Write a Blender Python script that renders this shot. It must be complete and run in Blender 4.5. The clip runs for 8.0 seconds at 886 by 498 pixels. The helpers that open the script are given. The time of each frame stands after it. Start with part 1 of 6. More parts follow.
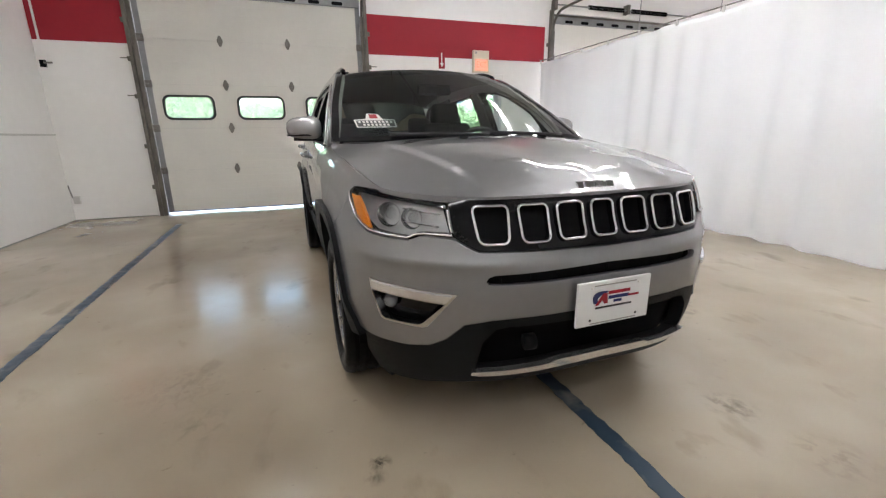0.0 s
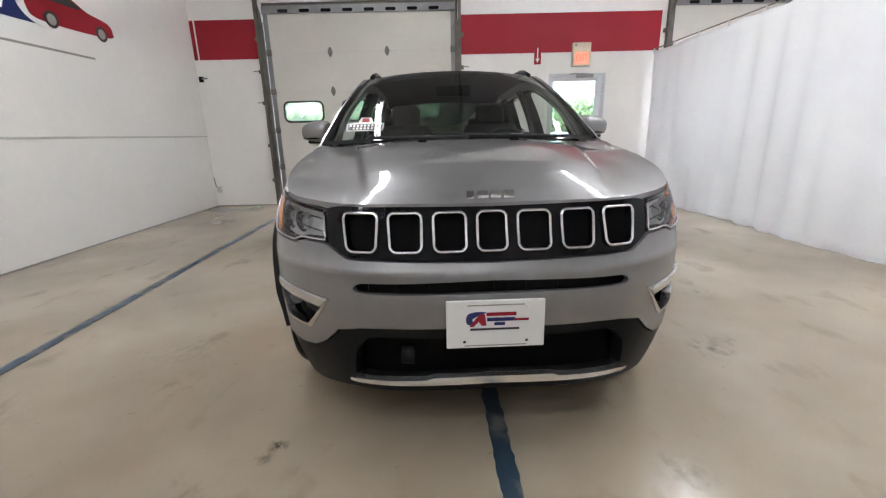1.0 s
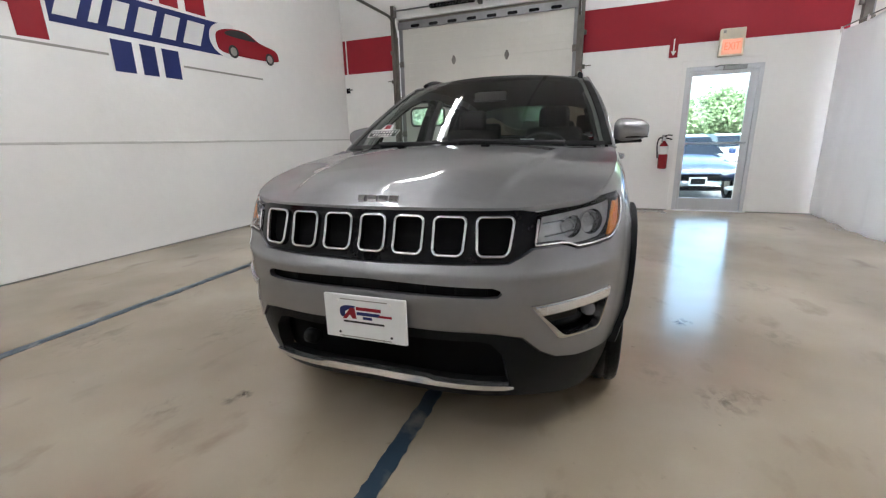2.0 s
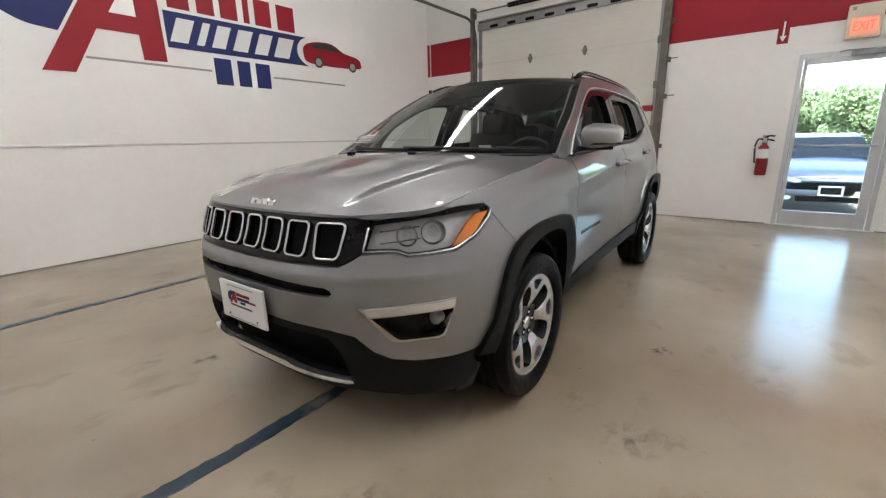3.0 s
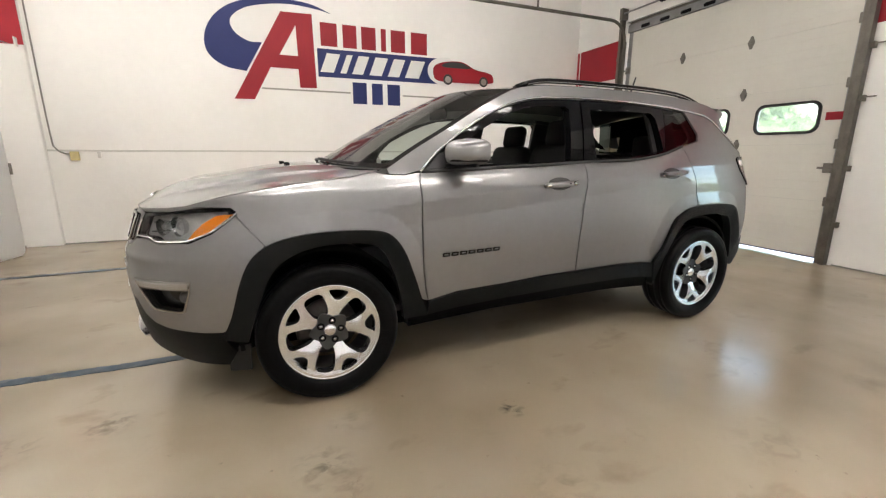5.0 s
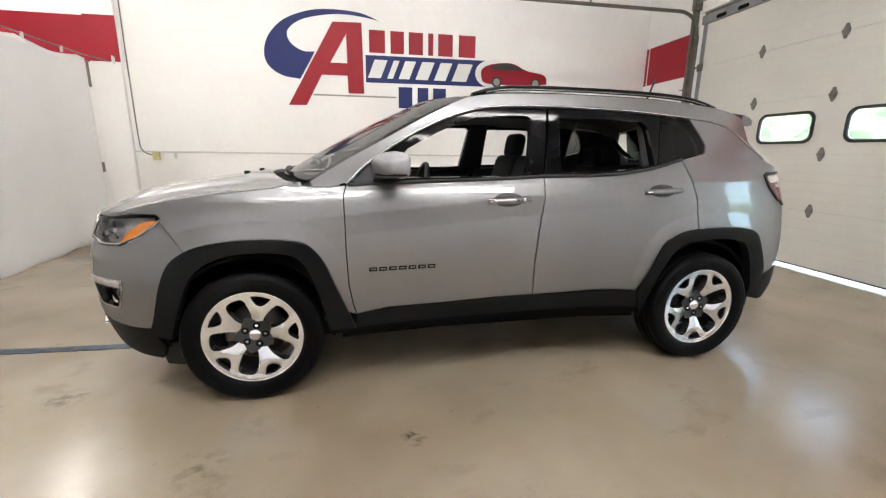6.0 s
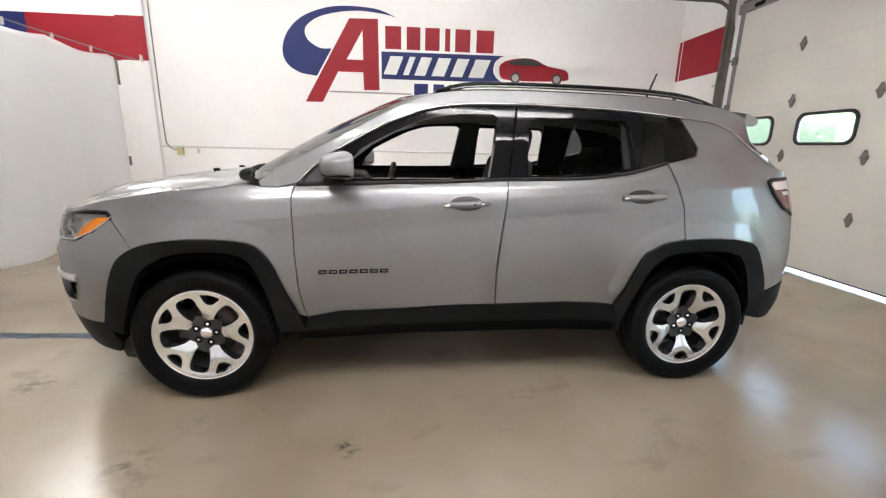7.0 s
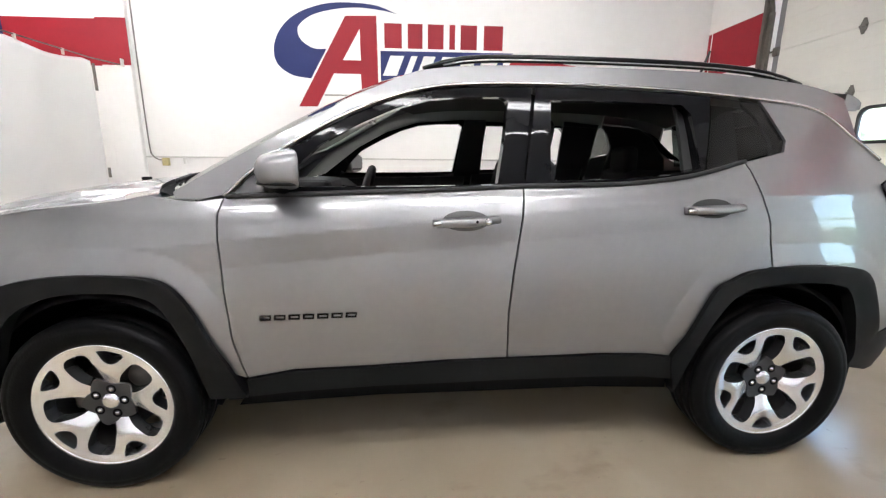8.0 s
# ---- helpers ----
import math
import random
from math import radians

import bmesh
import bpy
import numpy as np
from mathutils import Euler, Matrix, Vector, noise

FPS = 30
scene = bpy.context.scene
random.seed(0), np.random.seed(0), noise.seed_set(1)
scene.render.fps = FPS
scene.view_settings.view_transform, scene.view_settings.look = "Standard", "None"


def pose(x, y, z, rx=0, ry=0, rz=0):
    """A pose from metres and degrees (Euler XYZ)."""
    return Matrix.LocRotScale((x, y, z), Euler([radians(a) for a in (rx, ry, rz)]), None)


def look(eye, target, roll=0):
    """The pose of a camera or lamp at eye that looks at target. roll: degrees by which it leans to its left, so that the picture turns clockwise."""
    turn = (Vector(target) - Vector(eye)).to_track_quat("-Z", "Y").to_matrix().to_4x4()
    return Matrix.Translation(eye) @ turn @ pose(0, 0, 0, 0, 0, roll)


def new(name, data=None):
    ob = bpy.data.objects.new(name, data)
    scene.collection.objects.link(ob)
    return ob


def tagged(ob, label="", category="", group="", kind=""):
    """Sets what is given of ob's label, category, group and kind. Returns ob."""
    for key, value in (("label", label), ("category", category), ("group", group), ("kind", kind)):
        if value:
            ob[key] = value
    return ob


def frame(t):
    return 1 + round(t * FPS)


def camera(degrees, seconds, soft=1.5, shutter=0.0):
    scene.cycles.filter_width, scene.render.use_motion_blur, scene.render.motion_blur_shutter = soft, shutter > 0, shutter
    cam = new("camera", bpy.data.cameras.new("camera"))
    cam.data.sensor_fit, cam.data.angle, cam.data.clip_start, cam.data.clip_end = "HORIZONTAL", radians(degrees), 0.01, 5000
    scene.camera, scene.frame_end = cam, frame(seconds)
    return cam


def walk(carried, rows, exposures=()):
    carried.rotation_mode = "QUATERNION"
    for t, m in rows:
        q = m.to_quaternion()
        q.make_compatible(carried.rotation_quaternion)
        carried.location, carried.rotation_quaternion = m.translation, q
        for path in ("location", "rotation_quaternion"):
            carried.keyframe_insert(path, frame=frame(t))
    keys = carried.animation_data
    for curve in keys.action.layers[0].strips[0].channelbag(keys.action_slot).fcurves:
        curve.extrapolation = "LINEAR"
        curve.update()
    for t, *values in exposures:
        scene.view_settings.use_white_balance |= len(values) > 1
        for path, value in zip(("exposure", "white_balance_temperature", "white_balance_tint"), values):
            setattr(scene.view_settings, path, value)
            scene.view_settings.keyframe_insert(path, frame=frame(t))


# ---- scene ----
from mathutils.geometry import delaunay_2d_cdt

cam = camera(93.2, 8.0, soft=1.25)
PATH = [
    (0, (-0.975, -2.021, 1.149), (-0.369, -0.189, 0.625), -0.8),
    (0.5, (-0.571, -2.141, 1.161), (-0.244, -0.244, 0.62), -1.4),
    (1, (-0.142, -2.128, 1.163), (-0.138, -0.198, 0.638), -1.3),
    (1.5, (0.336, -2.148, 1.182), (-0.025, -0.244, 0.685), -1.5),
    (2, (0.767, -2.045, 1.165), (0.054, -0.245, 0.664), -1.4),
    (2.2, (0.945, -1.971, 1.195), (0.11, -0.22, 0.705), -1.6),
    (3.3, (1.85, -1.503, 1.194), (0.558, -0.06, 0.697), -1.3),
    (3.5, (1.995, -1.384, 1.205), (0.629, -0.004, 0.722), -1.4),
    (4, (2.377, -1.051, 1.212), (0.814, 0.111, 0.757), -0.7),
    (4.2, (2.454, -0.884, 1.18), (0.836, 0.199, 0.731), -0.4),
    (5.3, (2.858, 0.099, 1.212), (1.004, 0.703, 0.768), 0.2),
    (5.5, (2.862, 0.268, 1.241), (0.982, 0.784, 0.796), 0.3),
    (6, (2.931, 0.642, 1.263), (1.013, 0.988, 0.817), 0.8),
    (6.5, (2.971, 0.934, 1.278), (1.039, 1.172, 0.817), 1.2),
    (7, (2.879, 1.082, 1.29), (0.941, 1.249, 0.825), 1.4),
    (7.5, (2.66, 1.169, 1.257), (0.715, 1.295, 0.805), 1.3),
    (8, (2.279, 1.209, 1.242), (0.327, 1.322, 0.82), 0.6),
]
walk(cam, [(t, look(eye, target, roll)) for t, eye, target, roll in PATH],
     exposures=[(0.0, 4.84, 6400, 12), (1.0, 4.84, 6250, 12), (2.2, 4.68, 6200, 11), (3.5, 4.66, 6950, 12), (4.0, 4.73, 7250, 12), (5.5, 5.10, 6750, 12), (7.0, 5.16, 6450, 12), (8.0, 5.40, 6300, 12)])

# ---- light and exposure ----
world = bpy.data.worlds.new("sky")
scene.world = world
world.use_nodes = True
_wn = world.node_tree.nodes
_sky = _wn.new("ShaderNodeTexSky")
_sky.sky_type, _sky.sun_disc, _sky.sun_elevation, _sky.sun_rotation = "NISHITA", False, radians(48), radians(150)
_sky.air_density, _sky.dust_density, _sky.ozone_density = 1.0, 5.0, 0.6
_wn["Background"].inputs[1].default_value = 0.072
world.node_tree.links.new(_sky.outputs[0], _wn["Background"].inputs[0])
sun = new("sun", bpy.data.lights.new("sun", "SUN"))
sun.data.energy, sun.data.angle, sun.data.color = 2.4, radians(0.6), (1.0, 0.95, 0.88)
sun.matrix_world = look((-6.0, -3.0, 12.0), (0, 4.0, 0))
TUBE_POWER = 1.4

# ---- materials ----
def srgb(r, g, b):
    return tuple(((c / 255) / 12.92 if c / 255 <= 0.04045 else ((c / 255 + 0.055) / 1.055) ** 2.4) for c in (r, g, b))


def mat(name, base, rough=0.5, metal=0.0, vary=0.0, vscale=3.0, bump=0.0, bscale=40.0, coat=0.0, coat_rough=0.04, emit=None, power=0.0, rvary=0.0, spec=0.5, stretch=(1, 1, 1)):
    """A procedural surface: base colour varied at two scales, roughness variation and fine relief."""
    m = bpy.data.materials.new(name)
    m.use_nodes = True
    nt = m.node_tree
    b = nt.nodes["Principled BSDF"]
    b.inputs["Base Color"].default_value = (*base, 1)
    b.inputs["Roughness"].default_value, b.inputs["Metallic"].default_value = rough, metal
    b.inputs["Coat Weight"].default_value, b.inputs["Coat Roughness"].default_value = coat, coat_rough
    b.inputs["Specular IOR Level"].default_value = spec
    if emit:
        b.inputs["Emission Color"].default_value, b.inputs["Emission Strength"].default_value = (*emit, 1), power
    if vary or bump or rvary:
        tc = nt.nodes.new("ShaderNodeTexCoord")
        mp = nt.nodes.new("ShaderNodeMapping")
        mp.inputs["Scale"].default_value = stretch
        nt.links.new(tc.outputs["Object"], mp.inputs[0])
    if vary:
        big, small = nt.nodes.new("ShaderNodeTexNoise"), nt.nodes.new("ShaderNodeTexNoise")
        big.inputs["Scale"].default_value, small.inputs["Scale"].default_value = vscale, vscale * 14
        big.inputs["Detail"].default_value, small.inputs["Detail"].default_value = 5, 3
        add = nt.nodes.new("ShaderNodeMath")
        add.operation = "MULTIPLY_ADD"
        add.inputs[1].default_value = 0.35
        ramp = nt.nodes.new("ShaderNodeMapRange")
        ramp.inputs[1].default_value, ramp.inputs[2].default_value = 0.35, 1.0
        ramp.inputs[3].default_value, ramp.inputs[4].default_value = 1 - vary, 1 + vary
        mul = nt.nodes.new("ShaderNodeVectorMath")
        mul.operation = "SCALE"
        mul.inputs[0].default_value = base
        for n in (big, small):
            nt.links.new(mp.outputs[0], n.inputs["Vector"])
        nt.links.new(small.outputs["Fac"], add.inputs[0])
        nt.links.new(big.outputs["Fac"], add.inputs[2])
        nt.links.new(add.outputs[0], ramp.inputs[0])
        nt.links.new(ramp.outputs[0], mul.inputs["Scale"])
        nt.links.new(mul.outputs[0], b.inputs["Base Color"])
    if rvary:
        rn, rr = nt.nodes.new("ShaderNodeTexNoise"), nt.nodes.new("ShaderNodeMapRange")
        rn.inputs["Scale"].default_value, rn.inputs["Detail"].default_value = vscale * 2.3, 6
        rr.inputs[1].default_value, rr.inputs[2].default_value, rr.inputs[3].default_value, rr.inputs[4].default_value = 0.3, 0.7, max(rough - rvary, 0.02), rough + rvary
        nt.links.new(mp.outputs[0], rn.inputs["Vector"])
        nt.links.new(rn.outputs["Fac"], rr.inputs[0])
        nt.links.new(rr.outputs[0], b.inputs["Roughness"])
    if bump:
        bn, bp = nt.nodes.new("ShaderNodeTexNoise"), nt.nodes.new("ShaderNodeBump")
        bn.inputs["Scale"].default_value, bn.inputs["Detail"].default_value = bscale, 4
        bp.inputs["Strength"].default_value, bp.inputs["Distance"].default_value = bump, 0.01
        nt.links.new(mp.outputs[0], bn.inputs["Vector"])
        nt.links.new(bn.outputs["Fac"], bp.inputs["Height"])
        nt.links.new(bp.outputs[0], b.inputs["Normal"])
    return m


def glass(name, tint, gloss_rough=0.01, ior=1.45):
    m = bpy.data.materials.new(name)
    m.use_nodes = True
    nt = m.node_tree
    nt.nodes.remove(nt.nodes["Principled BSDF"])
    tr, gl, mx, fr = (nt.nodes.new(k) for k in ("ShaderNodeBsdfTransparent", "ShaderNodeBsdfGlossy", "ShaderNodeMixShader", "ShaderNodeFresnel"))
    tr.inputs[0].default_value, gl.inputs["Roughness"].default_value, fr.inputs[0].default_value = (*tint, 1), gloss_rough, ior
    nt.links.new(fr.outputs[0], mx.inputs[0])
    nt.links.new(tr.outputs[0], mx.inputs[1])
    nt.links.new(gl.outputs[0], mx.inputs[2])
    nt.links.new(mx.outputs[0], nt.nodes["Material Output"].inputs[0])
    return m


def floor_mat():
    """Painted concrete, tan, glossy in patches, with scuffs, dark blotches and pale worn areas."""
    m = mat("sealed_concrete", (0.5, 0.44, 0.35), 0.3, spec=1.0)
    nt = m.node_tree
    b = nt.nodes["Principled BSDF"]
    tc = nt.nodes.new("ShaderNodeTexCoord")

    def noise_node(scale, detail, lo, hi, out_lo=0.0, out_hi=1.0, dist=0.0, squash=(1, 1, 1)):
        mp, n, r = nt.nodes.new("ShaderNodeMapping"), nt.nodes.new("ShaderNodeTexNoise"), nt.nodes.new("ShaderNodeMapRange")
        mp.inputs["Scale"].default_value = squash
        n.inputs["Scale"].default_value, n.inputs["Detail"].default_value, n.inputs["Distortion"].default_value = scale, detail, dist
        r.inputs[1].default_value, r.inputs[2].default_value, r.inputs[3].default_value, r.inputs[4].default_value = lo, hi, out_lo, out_hi
        nt.links.new(tc.outputs["Object"], mp.inputs[0])
        nt.links.new(mp.outputs[0], n.inputs["Vector"])
        nt.links.new(n.outputs["Fac"], r.inputs[0])
        return r.outputs[0]

    def mix(fac, a, c):
        x = nt.nodes.new("ShaderNodeMix")
        x.data_type = "RGBA"
        nt.links.new(fac, x.inputs["Factor"])
        if isinstance(a, tuple):
            x.inputs["A"].default_value = (*a, 1)
        else:
            nt.links.new(a, x.inputs["A"])
        x.inputs["B"].default_value = (*c, 1)
        return x.outputs["Result"]

    col = mix(noise_node(0.55, 4, 0.35, 0.68, 0, 1), (0.27, 0.214, 0.145), (0.455, 0.390, 0.295))
    col = mix(noise_node(1.7, 6, 0.47, 0.80, 0, 0.75, 0.3), col, (0.34, 0.27, 0.185))
    col = mix(noise_node(4.0, 8, 0.60, 0.78, 0, 0.7, 0.25, (1.0, 0.6, 1)), col, (0.20, 0.15, 0.10))
    col = mix(noise_node(17.0, 4, 0.70, 0.80, 0, 0.5, 0.4), col, (0.12, 0.09, 0.06))
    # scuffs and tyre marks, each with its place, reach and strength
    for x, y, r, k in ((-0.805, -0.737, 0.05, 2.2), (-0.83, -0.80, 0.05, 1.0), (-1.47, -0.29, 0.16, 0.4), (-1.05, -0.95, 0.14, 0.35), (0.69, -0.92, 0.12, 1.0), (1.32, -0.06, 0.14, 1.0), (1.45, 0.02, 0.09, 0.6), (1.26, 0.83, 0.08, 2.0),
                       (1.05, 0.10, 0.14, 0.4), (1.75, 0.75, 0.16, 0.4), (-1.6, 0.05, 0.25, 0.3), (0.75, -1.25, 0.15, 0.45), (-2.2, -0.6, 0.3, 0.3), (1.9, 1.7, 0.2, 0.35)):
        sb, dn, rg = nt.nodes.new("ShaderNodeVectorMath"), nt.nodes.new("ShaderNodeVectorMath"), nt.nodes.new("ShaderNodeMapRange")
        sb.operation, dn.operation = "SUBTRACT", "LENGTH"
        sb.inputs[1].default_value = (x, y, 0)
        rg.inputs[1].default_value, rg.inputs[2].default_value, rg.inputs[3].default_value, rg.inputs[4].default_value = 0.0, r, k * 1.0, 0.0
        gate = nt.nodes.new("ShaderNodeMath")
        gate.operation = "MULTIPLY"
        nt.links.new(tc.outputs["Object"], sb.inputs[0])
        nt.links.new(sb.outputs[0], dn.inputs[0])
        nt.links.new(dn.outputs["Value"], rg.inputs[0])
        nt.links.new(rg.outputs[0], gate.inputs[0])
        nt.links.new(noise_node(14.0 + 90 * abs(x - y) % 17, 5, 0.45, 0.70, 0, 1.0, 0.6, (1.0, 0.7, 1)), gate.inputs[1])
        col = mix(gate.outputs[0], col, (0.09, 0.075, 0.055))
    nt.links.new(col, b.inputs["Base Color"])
    nt.links.new(noise_node(1.1, 3, 0.3, 0.7, 0.155, 0.225), b.inputs["Roughness"])
    bp, bn = nt.nodes.new("ShaderNodeBump"), nt.nodes.new("ShaderNodeTexNoise")
    bn.inputs["Scale"].default_value, bn.inputs["Detail"].default_value = 9, 5
    bp.inputs["Strength"].default_value, bp.inputs["Distance"].default_value = 0.05, 0.01
    nt.links.new(tc.outputs["Object"], bn.inputs["Vector"])
    nt.links.new(bn.outputs["Fac"], bp.inputs["Height"])
    nt.links.new(bp.outputs[0], b.inputs["Normal"])
    return m


FLOOR = floor_mat()
WALL = mat("white_wall_paint", (0.86, 0.845, 0.815), 0.55, vary=0.05, vscale=0.7, bump=0.12, bscale=25)
# unseen ceiling, its grey chosen to darken what the car paint reflects
CEILING = mat("toned_grey_ceiling", (0.45, 0.445, 0.435), 0.85, vary=0.1)
RED = mat("red_wall_paint", (0.33, 0.014, 0.026), 0.55, spec=0.3, vary=0.08, vscale=2, bump=0.1, bscale=25)
BLUE = mat("blue_sign_paint", (0.018, 0.028, 0.13), 0.5, spec=0.3, vary=0.08, vscale=3)
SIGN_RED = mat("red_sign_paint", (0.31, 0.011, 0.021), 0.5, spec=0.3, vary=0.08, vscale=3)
SIGN_WHITE = mat("white_sign_vinyl", (0.78, 0.77, 0.74), 0.45, vary=0.03)
GREY_LINE = mat("grey_sign_paint", (0.33, 0.32, 0.29), 0.5, vary=0.06)
BLACK_SIGN = mat("black_sign_paint", (0.03, 0.03, 0.03), 0.4, vary=0.1)
LINE = mat("worn_blue_floor_paint", (0.03, 0.055, 0.085), 0.38, vary=0.4, vscale=7, rvary=0.1)
_ln = LINE.node_tree
_lt, _lnz, _lr, _lx = (_ln.nodes.new(k) for k in ("ShaderNodeTexCoord", "ShaderNodeTexNoise", "ShaderNodeMapRange", "ShaderNodeMix"))
_lnz.inputs["Scale"].default_value, _lnz.inputs["Detail"].default_value = 6, 9
_lr.inputs[1].default_value, _lr.inputs[2].default_value, _lr.inputs[4].default_value = 0.52, 0.72, 0.75
_lx.data_type = "RGBA"
_lx.inputs["A"].default_value, _lx.inputs["B"].default_value = (0.03, 0.055, 0.085, 1), (0.30, 0.27, 0.22, 1)
_ln.links.new(_lt.outputs["Object"], _lnz.inputs["Vector"])
_ln.links.new(_lnz.outputs["Fac"], _lr.inputs[0])
_ln.links.new(_lr.outputs[0], _lx.inputs["Factor"])
_ln.links.new(_lx.outputs["Result"], _ln.nodes["Principled BSDF"].inputs["Base Color"])
def thin_cloth(name, base, share, **kw):
    """A cloth or leaf that lets part of the light through."""
    m = mat(name, base, **kw)
    nt = m.node_tree
    tl, mx = nt.nodes.new("ShaderNodeBsdfTranslucent"), nt.nodes.new("ShaderNodeMixShader")
    tl.inputs[0].default_value, mx.inputs[0].default_value = (*base, 1), share
    nt.links.new(nt.nodes["Principled BSDF"].outputs[0], mx.inputs[1])
    nt.links.new(tl.outputs[0], mx.inputs[2])
    nt.links.new(mx.outputs[0], nt.nodes["Material Output"].inputs[0])
    return m


CURTAIN = thin_cloth("white_curtain_cloth", (0.89, 0.89, 0.885), 0.38, rough=0.75, vary=0.03, vscale=2, bump=0.25, bscale=120)
DOOR_WHITE = mat("cream_door_steel", (0.70, 0.68, 0.62), 0.58, vary=0.05, vscale=1.5, bump=0.05, bscale=60)
TRACK = mat("galvanised_track", (0.16, 0.145, 0.125), 0.5, 0.6, vary=0.3, vscale=8, bump=0.1)
STRUT = mat("zinc_strut", (0.30, 0.30, 0.30), 0.45, 0.7, vary=0.2, vscale=6)
HINGE = mat("zinc_hinge", (0.20, 0.185, 0.165), 0.5, 0.6, vary=0.25, vscale=20)
RUBBER = mat("black_rubber", (0.018, 0.018, 0.019), 0.62, vary=0.2, vscale=12, bump=0.1, bscale=90)
ALU = mat("brushed_aluminium", (0.62, 0.63, 0.64), 0.38, 0.85, vary=0.06, vscale=6, stretch=(1, 1, 0.1))
CONDUIT = mat("painted_conduit", (0.60, 0.585, 0.55), 0.5, vary=0.1, vscale=10)
CABLE = mat("grey_cable", (0.22, 0.21, 0.19), 0.6, vary=0.1, vscale=20)
YELLOW = mat("yellowed_plastic", (0.55, 0.47, 0.22), 0.5, vary=0.1, vscale=20)
CREAM = mat("cream_plastic", (0.70, 0.64, 0.50), 0.45, vary=0.05, vscale=9)
EXIT_GLOW = mat("lit_exit_letters", (0.8, 0.22, 0.12), 0.4, emit=(1.0, 0.10, 0.04), power=0.045)
EXIT_PANEL = mat("cream_exit_panel", (0.70, 0.42, 0.30), 0.4, emit=(1.0, 0.28, 0.14), power=0.016, vary=0.05, vscale=20)
EXT_RED = mat("red_extinguisher_enamel", (0.26, 0.012, 0.018), 0.25, coat=0.6, vary=0.05)
LABEL_WHITE = mat("paper_label", (0.75, 0.74, 0.71), 0.6, vary=0.06, vscale=15)
TUBE = mat("lit_tube", (0.9, 0.9, 0.9), 0.3, emit=(1.0, 0.99, 0.98), power=TUBE_POWER)
# bluish tubes of the added bay lights, stronger to backlight the curtain
ADDED_BAY_TUBE = mat("lit_added_bay_tube", (0.9, 0.9, 0.9), 0.3, emit=(0.84, 0.87, 1.0), power=TUBE_POWER * 2.1)
FIXTURE = mat("white_enamel", (0.75, 0.75, 0.73), 0.4, vary=0.03)
PANE = glass("window_pane", (0.86, 0.93, 0.90), 0.05)
FROSTED = thin_cloth("milky_acrylic_pane", (0.60, 0.74, 0.68), 0.10, rough=0.22)
FROSTED.node_tree.nodes["Principled BSDF"].inputs["Transmission Weight"].default_value = 0.92
FROSTED.node_tree.nodes["Principled BSDF"].inputs["IOR"].default_value = 1.05

PAINT = mat("silver_metallic_paint", (0.258, 0.255, 0.263), 0.39, 0.76, vary=0.03, vscale=30, coat=1.0, coat_rough=0.018)
PAINT.node_tree.nodes["Principled BSDF"].inputs["Coat IOR"].default_value = 1.6
PAINT.node_tree.nodes["Principled BSDF"].inputs["Specular Tint"].default_value = (0.45, 0.45, 0.45, 1)
CLAD = mat("black_grained_plastic", (0.007, 0.0074, 0.008), 0.5, spec=0.14, vary=0.15, vscale=9, bump=0.15, bscale=400)
GLOSS_BLACK = mat("gloss_black_trim", (0.006, 0.006, 0.007), 0.06, spec=0.22, vary=0.1, vscale=6)
MATT_BLACK = mat("matt_black_cavity", (0.004, 0.004, 0.0045), 0.8, spec=0.1, vary=0.2, vscale=6)
CHROME = mat("polished_chrome", (0.62, 0.62, 0.63), 0.07, 1.0, vary=0.03, vscale=15, rvary=0.05)
SATIN_LIP = mat("satin_lip_chrome", (0.74, 0.74, 0.75), 0.24, 0.9, vary=0.05, vscale=8)
SATIN = mat("machined_alloy", (0.84, 0.86, 0.89), 0.22, 1.0, vary=0.03, vscale=5)
FOG_GREY = mat("grey_lamp_glass", (0.20, 0.20, 0.205), 0.12, 0.5, coat=1.0, vary=0.1, vscale=30)
FOG_FRAME = mat("satin_chrome_surround", (0.55, 0.55, 0.56), 0.22, 1.0, vary=0.05, vscale=15)
BRIGHT = mat("satin_bright_trim", (0.62, 0.62, 0.62), 0.25, 1.0, vary=0.02, vscale=9)
POCKET = mat("dark_painted_alloy", (0.13, 0.13, 0.135), 0.26, 0.7, vary=0.1, vscale=12)
GUNMETAL = mat("dark_grey_alloy", (0.055, 0.054, 0.053), 0.35, 0.5, vary=0.12, vscale=20)
TYRE = mat("tyre_rubber", (0.004, 0.004, 0.0044), 0.42, spec=0.10, vary=0.25, vscale=18, bump=0.12, bscale=150, rvary=0.1)
DISC = mat("worn_steel_disc", (0.12, 0.11, 0.10), 0.4, 0.9, vary=0.2, vscale=30)
AMBER = mat("amber_lens", (0.90, 0.29, 0.02), 0.18, coat=1.0, vary=0.1, vscale=60)
TAIL_RED = mat("red_lens", (0.17, 0.006, 0.014), 0.15, coat=1.0, vary=0.1, vscale=40)
LENS_WHITE = mat("clear_ribbed_lens", (0.62, 0.56, 0.56), 0.15, coat=1.0, vary=0.15, vscale=60)
LAMP_INNER = mat("lamp_reflector", (0.62, 0.62, 0.62), 0.30, 0.35, vary=0.2, vscale=25)
CLEAR = glass("clear_lamp_lens", (0.92, 0.93, 0.93))
SCREEN = glass("windscreen_glass", (0.60, 0.68, 0.64))
REAR_GLASS = glass("tinted_rear_glass", (0.11, 0.14, 0.125))
DARK_GLASS = glass("privacy_glass", (0.018, 0.02, 0.021))
QUARTER_GLASS = glass("smoked_glass", (0.15, 0.155, 0.15))
